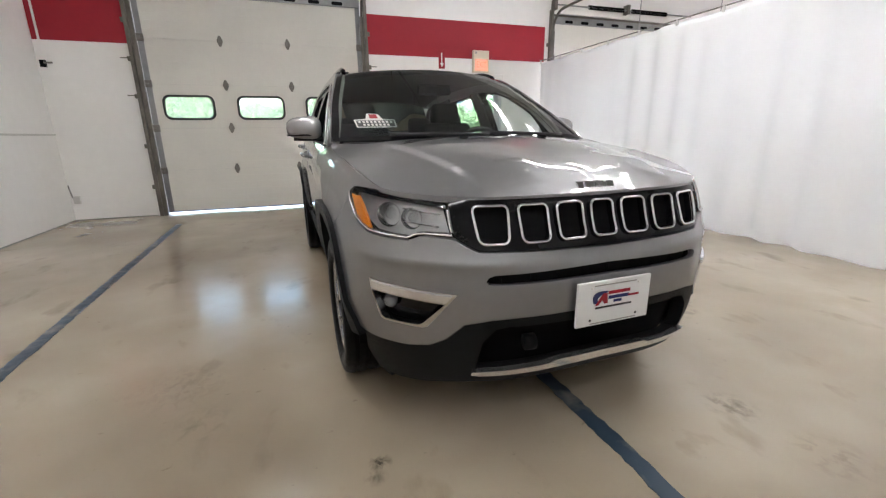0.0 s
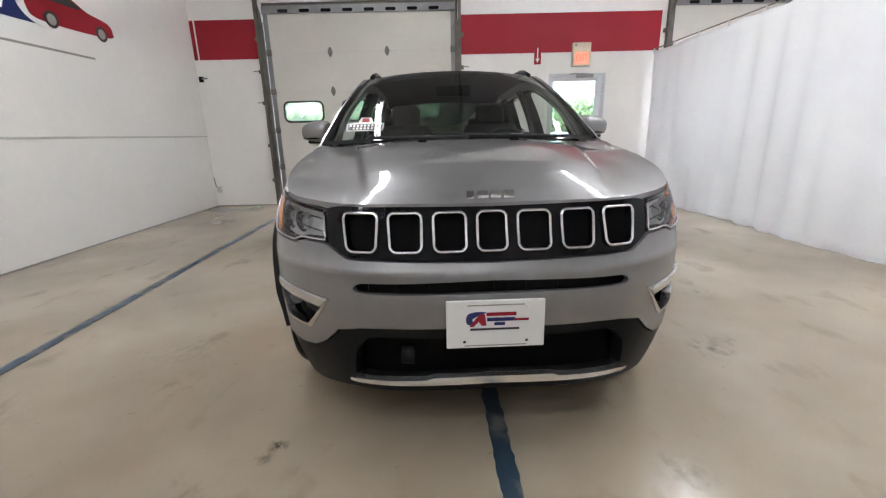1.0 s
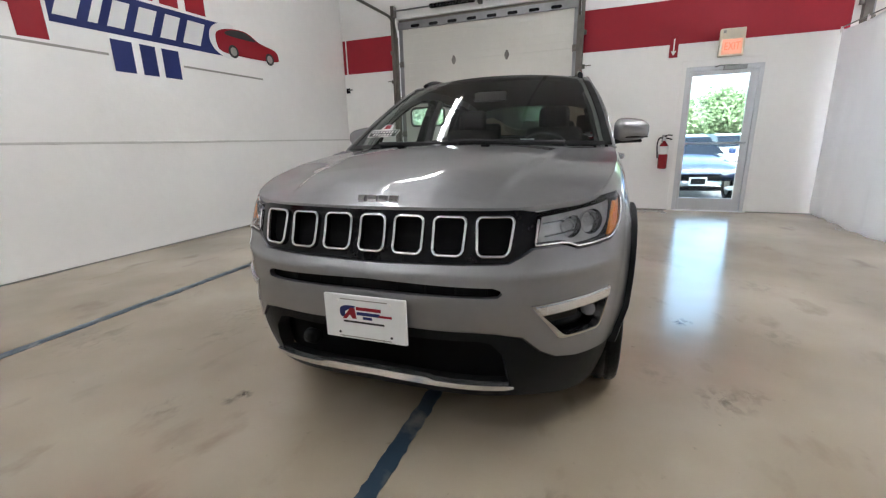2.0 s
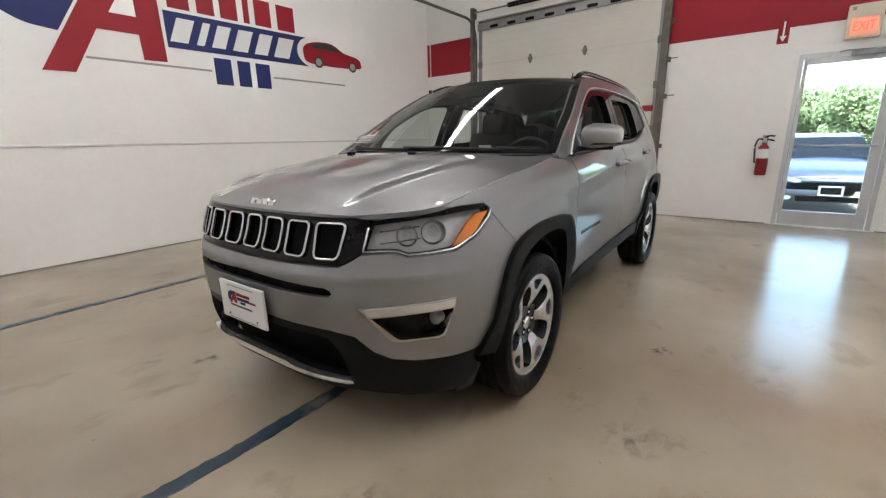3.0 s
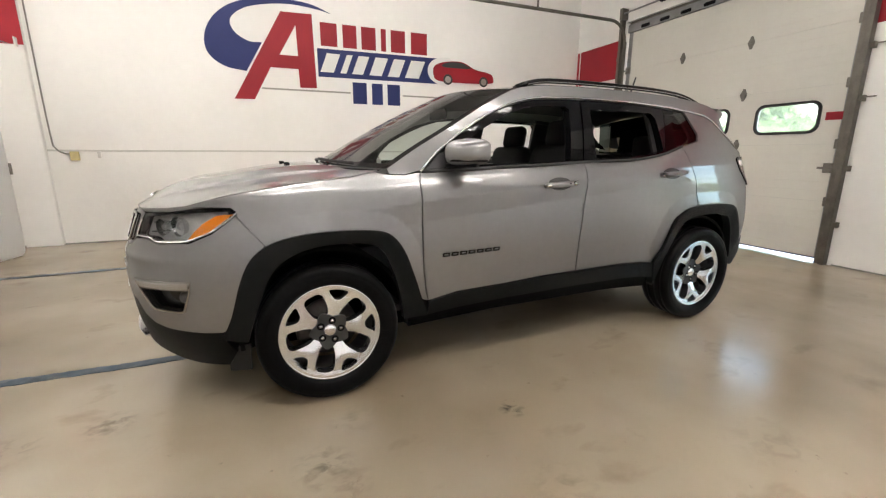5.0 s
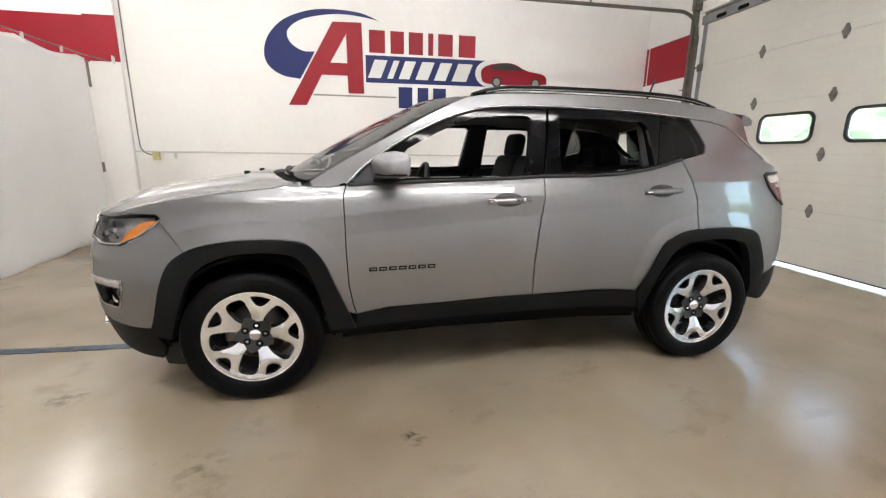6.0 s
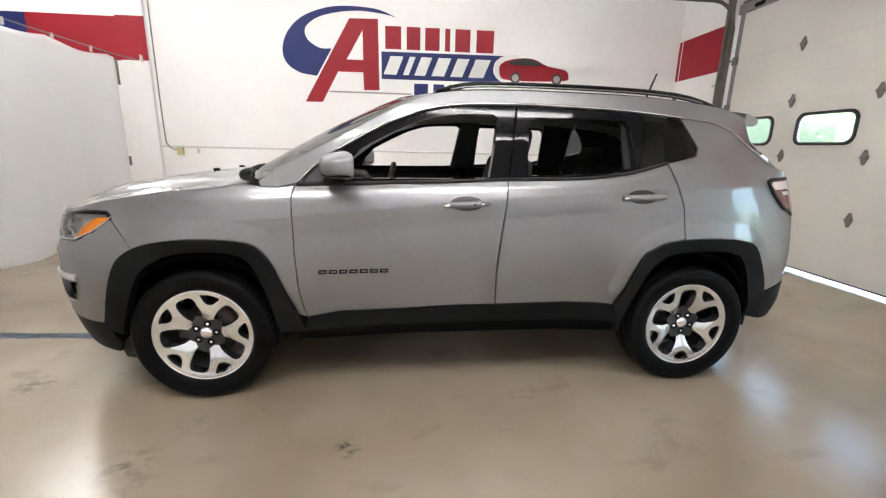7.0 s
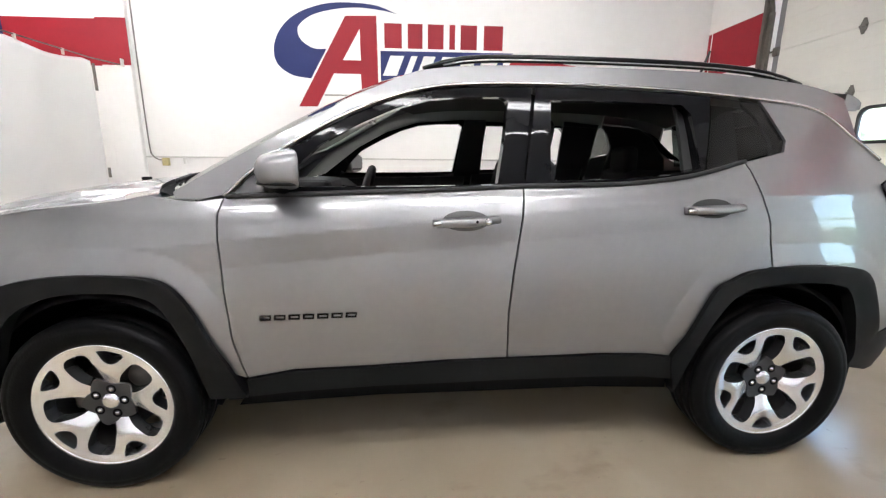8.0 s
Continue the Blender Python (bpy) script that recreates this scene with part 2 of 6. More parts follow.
CABIN = mat("black_cabin_plastic", (0.022, 0.022, 0.023), 0.6, vary=0.2, vscale=10, bump=0.1, bscale=200)
SEAT = mat("black_seat_cloth", (0.012, 0.012, 0.013), 0.75, vary=0.25, vscale=15, bump=0.3, bscale=220)
CABIN_TRIM = mat("grey_pillar_trim", (0.36, 0.36, 0.33), 0.7, vary=0.08, vscale=12, bump=0.1, bscale=200)
# lining grey is darkened to hold the dimness under the roof
LINING = mat("shade_grey_headlining", (0.088, 0.088, 0.084), 0.9, vary=0.08, vscale=12, bump=0.1, bscale=40)
PLATE = mat("white_plate_insert", (0.78, 0.78, 0.77), 0.35, vary=0.03)
ASPHALT = mat("pale_worn_asphalt", (0.24, 0.235, 0.225), 0.85, vary=0.25, vscale=2, bump=0.4, bscale=90)
LEAF = thin_cloth("tree_leaf", (0.115, 0.175, 0.095), 0.45, rough=0.55, vary=0.5, vscale=1.2)
BARK = mat("bark", (0.10, 0.075, 0.05), 0.85, vary=0.3, vscale=9, bump=0.4, bscale=30)
BLUE_PAINT = mat("dark_blue_car_paint", (0.02, 0.035, 0.10), 0.25, 0.4, coat=1.0, vary=0.04)


# ---- mesh helpers ----
def mesh_obj(name, verts, faces, material, parent=None, smooth=True, label=""):
    me = bpy.data.meshes.new(name)
    me.from_pydata([tuple(map(float, v)) for v in verts], [], [tuple(map(int, f)) for f in faces])
    me.materials.append(material)
    me.polygons.foreach_set("use_smooth", [smooth] * len(me.polygons))
    me.update()
    ob = new(name, me)
    ob.parent = parent
    if label:
        tagged(ob, label)
    return ob


def part(name, bm, material, parent=None, label="", smooth=False):
    me = bpy.data.meshes.new(name)
    bm.to_mesh(me)
    bm.free()
    me.materials.append(material)
    me.polygons.foreach_set("use_smooth", [smooth] * len(me.polygons))
    ob = new(name, me)
    ob.parent = parent
    if label:
        tagged(ob, label)
    return ob


def box_bm(lo, hi, bevel=0.0, segs=2, bm=None):
    """A box from corner to corner, its edges rounded."""
    own = bm is None
    bm = bmesh.new() if own else bm
    r = bmesh.ops.create_cube(bm, size=1.0)
    lo, hi = Vector(lo), Vector(hi)
    for v in r["verts"]:
        v.co = Vector(((lo[i] + hi[i]) / 2 + v.co[i] * (hi[i] - lo[i]) for i in range(3)))
    if bevel and own:
        bmesh.ops.bevel(bm, geom=bm.edges[:], offset=bevel, segments=segs, affect="EDGES", profile=0.5)
    return bm


def box(name, lo, hi, material, parent=None, label="", bevel=0.004):
    return part(name, box_bm(lo, hi, bevel), material, parent, label)


def empty(name, label, category, m=None, group="", kind=""):
    ob = new(name)
    if m is not None:
        ob.matrix_world = m
    return tagged(ob, label, category, group, kind)


def smooth_curve(pts, n=12, closed=False):
    """Catmull-Rom through the points."""
    p = np.array(pts, float)
    p = np.vstack([p[-1], p, p[0], p[1]]) if closed else np.vstack([2 * p[0] - p[1], p, 2 * p[-1] - p[-2]])
    out = []
    for i in range(1, len(p) - 2):
        a, b, c, d = p[i - 1], p[i], p[i + 1], p[i + 2]
        for k in range(n):
            t = k / n
            out.append(0.5 * (2 * b + (c - a) * t + (2 * a - 5 * b + 4 * c - d) * t * t + (3 * b - a - 3 * c + d) * t**3))
    if not closed:
        out.append(p[-2])
    return np.array(out)


def tube(name, pts, radius, material, parent=None, label="", sides=10, flat=1.0, up=(0, 0, 1), closed=False):
    """A round or oval bar swept along points; radius may be one number or one per point."""
    p = np.array(pts, float)
    n = len(p)
    t = np.roll(p, -1, 0) - np.roll(p, 1, 0) if closed else np.gradient(p, axis=0)
    t /= np.linalg.norm(t, axis=1)[:, None] + 1e-12
    r = np.broadcast_to(np.asarray(radius, float), (n,))
    u = np.array(up, float) - (t @ np.array(up, float))[:, None] * t
    bad = np.linalg.norm(u, axis=1) < 1e-3
    u[bad] = np.array((1.0, 0.0, 0.0)) - t[bad] * t[bad][:, :1]
    u /= np.linalg.norm(u, axis=1)[:, None]
    w = np.cross(t, u)
    ang = np.linspace(0, 2 * np.pi, sides, endpoint=False)
    verts = (p[:, None] + r[:, None, None] * (np.cos(ang)[None, :, None] * w[:, None] + flat * np.sin(ang)[None, :, None] * u[:, None])).reshape(-1, 3)
    faces = []
    for i in range(n if closed else n - 1):
        j = (i + 1) % n
        for k in range(sides):
            l = (k + 1) % sides
            faces.append((i * sides + k, i * sides + l, j * sides + l, j * sides + k))
    if not closed:
        faces += [tuple(range(sides - 1, -1, -1)), tuple((n - 1) * sides + k for k in range(sides))]
    return mesh_obj(name, verts, faces, material, parent, True, label)


def revolve(name, profile, material, parent=None, label="", segs=48, axis="z", at=(0, 0, 0), smooth=True):
    """A profile of (radius, height) turned about an axis through at."""
    verts, faces = [], []
    m = len(profile)
    for i in range(segs):
        a = 2 * np.pi * i / segs
        for r, h in profile:
            c, s = r * np.cos(a), r * np.sin(a)
            q = (c, s, h) if axis == "z" else (h, c, s) if axis == "x" else (s, h, c)
            verts.append((q[0] + at[0], q[1] + at[1], q[2] + at[2]))
    for i in range(segs):
        j = (i + 1) % segs
        for k in range(m - 1):
            faces.append((i * m + k, j * m + k, j * m + k + 1, i * m + k + 1))
    ob = mesh_obj(name, verts, faces, material, parent, smooth, label)
    bm = bmesh.new()
    bm.from_mesh(ob.data)
    bmesh.ops.remove_doubles(bm, verts=bm.verts, dist=1e-5)
    bm.to_mesh(ob.data)
    bm.free()
    return ob


def densify(poly, step):
    p = np.array(poly, float)
    out = []
    for a, b in zip(p, np.roll(p, -1, 0)):
        n = max(1, int(np.ceil(np.linalg.norm(b - a) / step)))
        out += [a + (b - a) * k / n for k in range(n)]
    return np.array(out)


def inside(pts, poly):
    x, y = pts[:, 0], pts[:, 1]
    hit = np.zeros(len(pts), bool)
    for (x0, y0), (x1, y1) in zip(poly, np.roll(poly, -1, 0)):
        if y0 != y1:
            hit ^= ((y0 > y) != (y1 > y)) & (x < (x1 - x0) * (y - y0) / (y1 - y0) + x0)
    return hit


def sheet(name, outline, f, material, parent=None, label="", holes=(), step=0.03, flange=0.012, mirror=False, smooth=True, rim=True):
    """A panel: an outline with holes in a two-way parameter plane, filled with small triangles, laid on the surface f(a, b, out) and given turned-in edges."""
    loops = [densify(outline, step)] + [densify(h, step * 0.7) for h in holes]
    edge_pts = np.vstack(loops)
    lo, hi = loops[0].min(0), loops[0].max(0)
    xs, ys = np.arange(lo[0], hi[0], step), np.arange(lo[1], hi[1], step * 0.87)
    grid = np.array([(x + (j % 2) * step / 2, y) for j, y in enumerate(ys) for x in xs]).reshape(-1, 2)
    keep = inside(grid, loops[0])
    for h in loops[1:]:
        keep &= ~inside(grid, h)
    grid = grid[keep]
    if len(grid):
        near = np.array([((edge_pts - g) ** 2).sum(1).min() for g in grid])
        grid = grid[near > (0.5 * step) ** 2]
    pts = np.vstack([edge_pts, grid])
    edges, at = [], 0
    for l in loops:
        edges += [(at + k, at + (k + 1) % len(l)) for k in range(len(l))]
        at += len(l)
    vs, _, fs, *_ = delaunay_2d_cdt([Vector(p) for p in pts], edges, [], 0, 1e-6)
    vs = np.array([tuple(v) for v in vs])
    tri = np.array([t for t in fs if len(t) == 3])
    mid = vs[tri].mean(1)
    ok = inside(mid, loops[0])
    for h in loops[1:]:
        ok &= ~inside(mid, h)
    tri = tri[ok]
    p = f(vs[:, 0], vs[:, 1], 0.0)
    q = f(vs[:, 0], vs[:, 1], 0.01)
    n = np.cross(p[tri[:, 1]] - p[tri[:, 0]], p[tri[:, 2]] - p[tri[:, 0]])
    if (n * (q - p)[tri[:, 0]]).sum() < 0:
        tri = tri[:, ::-1]
    verts, faces = list(p), [tuple(t) for t in tri]
    if rim and flange:
        for l in loops:
            top, low = f(l[:, 0], l[:, 1], 0.0), f(l[:, 0], l[:, 1], -flange)
            base, m = len(verts), len(l)
            verts += list(top) + list(low)
            faces += [(base + k, base + (k + 1) % m, base + m + (k + 1) % m, base + m + k) for k in range(m)]
    verts = np.array(verts)
    obs = []
    for side in ((1, -1) if mirror else (1,)):
        vv = verts * (side, 1, 1)
        ff = faces if side > 0 else [t[::-1] for t in faces]
        ob = mesh_obj(name, vv, ff, material, parent, smooth, label)
        if smooth:
            # true surface normals, so that reflections run evenly over the small triangles
            e = 0.003
            du = f(vs[:, 0] + e, vs[:, 1], 0.0) - f(vs[:, 0] - e, vs[:, 1], 0.0)
            dv = f(vs[:, 0], vs[:, 1] + e, 0.0) - f(vs[:, 0], vs[:, 1] - e, 0.0)
            nn = np.cross(du, dv)
            nn *= np.where((nn * (q - p)).sum(1) < 0, -1.0, 1.0)[:, None]
            nn = nn / np.maximum(np.linalg.norm(nn, axis=1), 1e-9)[:, None] * (side, 1, 1)
            full = np.zeros((len(verts), 3))
            full[: len(p)] = nn
            ob.data.normals_split_custom_set_from_vertices(full.tolist())
        obs.append(ob)
    return obs if mirror else obs[0]


def grid_mesh(name, rows, material, parent=None, label="", smooth=True, flip=False):
    """A skin over rows of points."""
    r = np.array(rows)
    n, m = r.shape[:2]
    faces = [(i * m + k, i * m + k + 1, (i + 1) * m + k + 1, (i + 1) * m + k) for i in range(n - 1) for k in range(m - 1)]
    if flip:
        faces = [t[::-1] for t in faces]
    return mesh_obj(name, r.reshape(-1, 3), faces, material, parent, smooth, label)


def round_rect(x0, y0, x1, y1, r, n=5):
    pts = []
    for cx, cy, a0 in ((x1 - r, y1 - r, 0), (x0 + r, y1 - r, 90), (x0 + r, y0 + r, 180), (x1 - r, y0 + r, 270)):
        for k in range(n + 1):
            a = radians(a0 + 90 * k / n)
            pts.append((cx + r * math.cos(a), cy + r * math.sin(a)))
    return pts


# ---- the room ----
WX, NY, TOP = -4.205, 5.49, 4.35     # west wall, north wall, ceiling


def joined(name, boxes, material, label, category, bevel=0.0):
    bm = bmesh.new()
    for lo, hi in boxes:
        box_bm(lo, hi, bm=bm)
    return tagged(part(name, bm, material), label, category, kind="structure")


tagged(box("floor", (-4.6, -8.2, -0.2), (8.4, 5.56, 0.0), FLOOR, bevel=0), "glossy tan sealed concrete floor, scuffed and stained", "floor", kind="structure")
joined("wall_west", [((WX - 0.25, -8.2, 0), (WX, NY + 0.3, TOP))], WALL, "smooth white painted wall with a large painted sign", "wall")
DX0, DX1, DTOP = -3.02, 0.17, 3.30   # overhead door opening
EX0, EX1, ETOP = 1.725, 2.70, 2.125  # glass door opening
SX0, SX1 = 3.72, 6.9                 # second overhead door
joined("wall_north", [((WX, NY, 0), (DX0, NY + 0.3, TOP)), ((DX0, NY, DTOP), (DX1, NY + 0.3, TOP)), ((DX1, NY, 0), (EX0, NY + 0.3, TOP)),
                      ((EX0, NY, ETOP), (EX1, NY + 0.3, TOP)), ((EX1, NY, 0), (SX0, NY + 0.3, TOP)), ((SX0, NY, DTOP), (SX1, NY + 0.3, TOP)), ((SX1, NY, 0), (8.4, NY + 0.3, TOP))],
       WALL, "white painted wall with overhead doors and a red band", "wall")
joined("wall_east", [((8.2, -8.2, 0), (8.4, NY, TOP))], WALL, "plain white painted wall", "wall")
joined("wall_south", [((WX, -8.4, 0), (8.4, -8.2, TOP))], WALL, "plain white painted wall", "wall")
tagged(box("ceiling", (WX - 0.2, -8.4, TOP), (8.4, NY + 0.3, TOP + 0.15), CEILING, bevel=0), "plain unseen ceiling, grey to darken reflections in the car", "ceiling", kind="structure")

BAND0, BAND1 = 2.455, 3.055
for lo, hi in (((WX + 0.005, NY - 0.004, BAND0), (-4.142, NY + 0.004, BAND1)), ((-4.112, NY - 0.004, BAND0), (DX0 - 0.085, NY + 0.004, BAND1)), ((0.245, NY - 0.004, BAND0), (3.56, NY + 0.004, BAND1))):
    tagged(box("trim", lo, hi, RED, bevel=0), "wide dark red painted band on the white wall", "wall band", kind="structure")
tagged(box("pillar", (WX - 0.02, -3.14, 0), (WX + 0.075, -2.755, TOP), WALL, bevel=0.012), "white painted wall pillar", "pillar", kind="structure")
tagged(box("trim", (WX + 0.07, -3.146, BAND0), (WX + 0.079, -2.75, BAND1), RED, bevel=0), "red painted band across the pillar", "wall band", kind="structure")
tagged(box("trim", (WX - 0.004, -4.41, BAND0), (WX + 0.004, -3.14, BAND1), RED, bevel=0), "red painted band on the white wall", "wall band", kind="structure")
tagged(box("trim", (WX - 0.004, -8.2, BAND0), (WX + 0.004, -4.41, BAND1), BLUE, bevel=0), "dark blue painted band on the white wall", "wall band", kind="structure")
tagged(box("trim", (WX - 0.003, -2.755, 1.215), (WX + 0.012, NY, 1.238), CONDUIT, bevel=0.004), "thin grey ledge line along the white wall", "wall ledge", kind="structure")

for lo, hi in (((WX, -8.2, 0), (WX + 0.008, NY, 0.014)), ((WX, NY - 0.008, 0), (DX0 - 0.12, NY, 0.014)), ((DX1 + 0.12, NY - 0.008, 0), (EX0 - 0.06, NY, 0.014)), ((EX1 + 0.035, NY - 0.008, 0), (3.7, NY, 0.014))):
    tagged(box("baseboard", lo, hi, CABLE, bevel=0.002), "thin grimy joint strip along the wall foot", "baseboard", kind="structure")

# painted guide lines
def guide_line(pts, w, label):
    p = np.array(pts, float)
    rng = random.Random(4)
    d = densify(p, 0.03)[: -int(np.linalg.norm(p[-1] - p[0]) / 0.03) - 1]
    t = (p[-1] - p[0]) / np.linalg.norm(p[-1] - p[0])
    n = np.array((-t[1], t[0]))
    rows = []
    for q in d:
        a, b = w / 2 + rng.uniform(-0.006, 0.004), w / 2 + rng.uniform(-0.006, 0.004)
        rows.append([(*(q - n * a), 0.0), (*(q - n * a), 0.003), (*(q + n * b), 0.003), (*(q + n * b), 0.0)])
    return tagged(grid_mesh("floor_line", rows, LINE, flip=True, smooth=False), label, "floor line", kind="structure")


guide_line([(0.062, -0.35), (0.075, -1.0), (0.06, -1.5), (0.035, -1.95), (0.0, -2.9)], 0.075, "worn dark blue painted line on the floor before the car")
guide_line([(-2.655, 4.6), (-2.42, -2.8)], 0.075, "worn dark blue painted line beside the wall")

# ---- overhead door ----
def hinge(x, z, y, parent):
    """A diamond-shaped hinge plate with a barrel and bolts."""
    bm = bmesh.new()
    prof = [(-0.012, 0.075), (0.012, 0.075), (0.040, 0.012), (0.040, -0.012), (0.012, -0.075), (-0.012, -0.075), (-0.040, -0.012), (-0.040, 0.012)]
    a = [bm.verts.new((x + px, y - 0.006, z + pz)) for px, pz in prof]
    b = [bm.verts.new((x + px, y, z + pz)) for px, pz in prof]
    bm.faces.new(a)
    for k in range(8):
        bm.faces.new((a[k], b[k], b[(k + 1) % 8], a[(k + 1) % 8]))
    for dz in (0.05, -0.05):
        box_bm((x - 0.006, y - 0.014, z + dz - 0.006), (x + 0.006, y - 0.005, z + dz + 0.006), bm=bm)
    box_bm((x - 0.035, y - 0.022, z - 0.009), (x + 0.035, y - 0.004, z + 0.009), bm=bm)
    return part("hinge", bm, HINGE, parent)


def overhead_door(x0, x1, name, label, windows, y=5.555, tape=False):
    root = empty(name, label, "garage door", kind="structure")
    seams = [0.035, 0.68, 1.305, 1.932, 2.552, 3.26]
    for k in range(5):
        lo, hi = seams[k] + 0.002, seams[k + 1] - 0.002
        holes = [round_rect(a, 1.445, b, 1.765, 0.09) for a, b in windows] if k == 2 else []
        sheet("panel", [(x0 + 0.01, lo), (x1 - 0.01, lo), (x1 - 0.01, hi), (x0 + 0.01, hi)], lambda a, b, o: np.stack([a, y - o + 0 * a, b], -1), DOOR_WHITE, root, holes=holes, step=0.2, flange=0.045, smooth=False)
        if k:
            box("joint_seal", (x0 + 0.01, y + 0.012, lo - 0.02), (x1 - 0.01, y + 0.04, lo + 0.012), CONDUIT, root, bevel=0.001)
        for g in np.linspace(lo + 0.11, hi - 0.11, 5):
            if k != 2:
                box("groove", (x0 + 0.02, y - 0.0025, g - 0.004), (x1 - 0.02, y + 0.002, g + 0.004), DOOR_WHITE, root, bevel=0.002)
    for a, b in windows:
        outer, inner = np.array(round_rect(a - 0.02, 1.425, b + 0.02, 1.785, 0.10)), round_rect(a + 0.012, 1.457, b - 0.012, 1.753, 0.08)
        w = sheet("window_frame", outer, lambda u, v, o: np.stack([u, y - 0.014 - o + 0 * u, v], -1), RUBBER, root, "black rubber window frame", holes=[inner], step=0.05, flange=0.02, smooth=False)
        sheet("pane", round_rect(a, 1.445, b, 1.765, 0.085), lambda u, v, o: np.stack([u, y + 0.01 - o + 0 * u, v], -1), FROSTED, w, "hazy double acrylic pane", step=0.2, flange=0.004).visible_shadow = False
    for z in seams[1:-1]:
        for x in (x0 + 1.062, x0 + 2.018):
            hinge(x, z, y, root)
        for x, s in ((x0, 1), (x1, -1)):
            part("roller_bracket", box_bm((min(x, x + s * 0.085), y - 0.03, z - 0.05), (max(x, x + s * 0.085), y, z + 0.05), 0.006), HINGE, root)
            tube("roller", [(x + s * 0.05, y - 0.05, z), (x - s * 0.06, y - 0.05, z)], 0.011, HINGE, root)
    for x, s in ((x0, 1), (x1, -1)):
        box("end_stile", (min(x, x + s * 0.075), y - 0.004, 0.04), (max(x, x + s * 0.075), y + 0.001, 3.25), STRUT, root, bevel=0.001)
    box("top_seal", (x0, y - 0.006, 3.24), (x1, y + 0.035, 3.36), TRACK, root, "dark strip above the top panel")
    box("bottom_seal", (x0, y - 0.012, 0.032), (x1, y + 0.03, 0.046), RUBBER, root, "dark blue-black rubber bottom seal")
    strut = box("strut", (x0, y - 0.045, 3.135), (x1, y - 0.005, 3.255), STRUT, root, "grey steel stiffening beam across the top")
    # flat black patches on the uncut beam give the dark inside its holes
    for x in np.linspace(x0 + 0.35, x1 - 0.35, 8):
        sheet("strut_hole_dark", round_rect(x - 0.085, 3.15, x + 0.085, 3.20, 0.024), lambda u, v, o: np.stack([u, y - 0.048 - o + 0 * u, v], -1), MATT_BLACK, strut, step=0.1, flange=0.002)
    if tape:
        lock = box("slide_lock", (x1 - 0.20, y - 0.03, 1.035), (x1 + 0.02, y - 0.018, 1.06), HINGE, root, "dark steel slide lock bar")
        box("lock_plate", (x1 - 0.15, y - 0.019, 0.995), (x1 - 0.06, y - 0.002, 1.10), HINGE, lock)
        box("tape", (-0.06, y - 0.006, 1.56), (0.10, y - 0.001, 1.645), RED, root, "strip of red tape", bevel=0)
    return root


overhead_door(DX0 + 0.01, DX1 - 0.01, "door_1", "cream sectional overhead garage door with three small windows, closed", [(-2.815, -2.155), (-1.805, -1.145), (-0.785, -0.125)], tape=True)
overhead_door(SX0 + 0.01, SX1 - 0.01, "door_2", "cream sectional overhead garage door behind the curtain, closed", [(4.0, 4.66), (4.98, 5.64), (5.96, 6.62)])


def door_track(x, side, label, run=3.4):
    """A rail beside an overhead door: upright, bend and a level run under the ceiling."""
    root = empty("door_track", label, "door track", group="overhead door tracks")
    up = [(x, 5.49, z) for z in np.linspace(0.0, 3.0, 12)]
    box("angle_iron", (min(x - side * 0.06, x - side * 0.01), 5.405, 0), (max(x - side * 0.06, x - side * 0.01), 5.488, 3.34), TRACK, root, "dark steel wall angle", bevel=0.003)
    box("rail", (min(x - side * 0.01, x + side * 0.045), 5.44, 0.0), (max(x - side * 0.01, x + side * 0.045), 5.485, 3.0), TRACK, root, bevel=0.004)
    bend = [(x + side * 0.018, 5.462 - 0.32 * (1 - math.cos(a)), 3.0 + 0.30 * math.sin(a)) for a in np.linspace(0, math.pi / 2, 10)]
    level = [(x + side * 0.018, 5.14 - d, 3.30) for d in np.linspace(0.1, run, 8)]
    tube("bent_rail", bend + level, 0.025, TRACK, root, flat=0.8, up=(1, 0, 0), sides=8)
    for z in (0.45, 1.05, 1.75, 2.25, 2.75):
        part("bracket", box_bm((min(x - side * 0.10, x), 5.43, z - 0.03), (max(x - side * 0.10, x), 5.487, z + 0.03), 0.004), TRACK, root)
    for z in (1.75, 2.25):
        tube("bolt", [(x - side * 0.08, 5.45, z + 0.01), (x - side * 0.19, 5.45, z + 0.01)], 0.007, HINGE, root)
    for d in (1.4, 3.0):
        tube("hanger", [(x + side * 0.018, 5.14 - d, 3.32), (x + side * 0.018, 5.14 - d, TOP)], 0.014, TRACK, root)
    box("end_bearing_plate", (min(x - side * 0.03, x + side * 0.03), 5.36, 3.33), (max(x - side * 0.03, x + side * 0.03), 5.488, 3.50), TRACK, root)
    return root


door_track(DX0 - 0.02, 1, "dark steel overhead door track beside the corner")
door_track(DX1 + 0.02, -1, "dark steel overhead door track beside the glass door wall")
door_track(SX0 - 0.02, 1, "dark steel overhead door track behind the curtain")


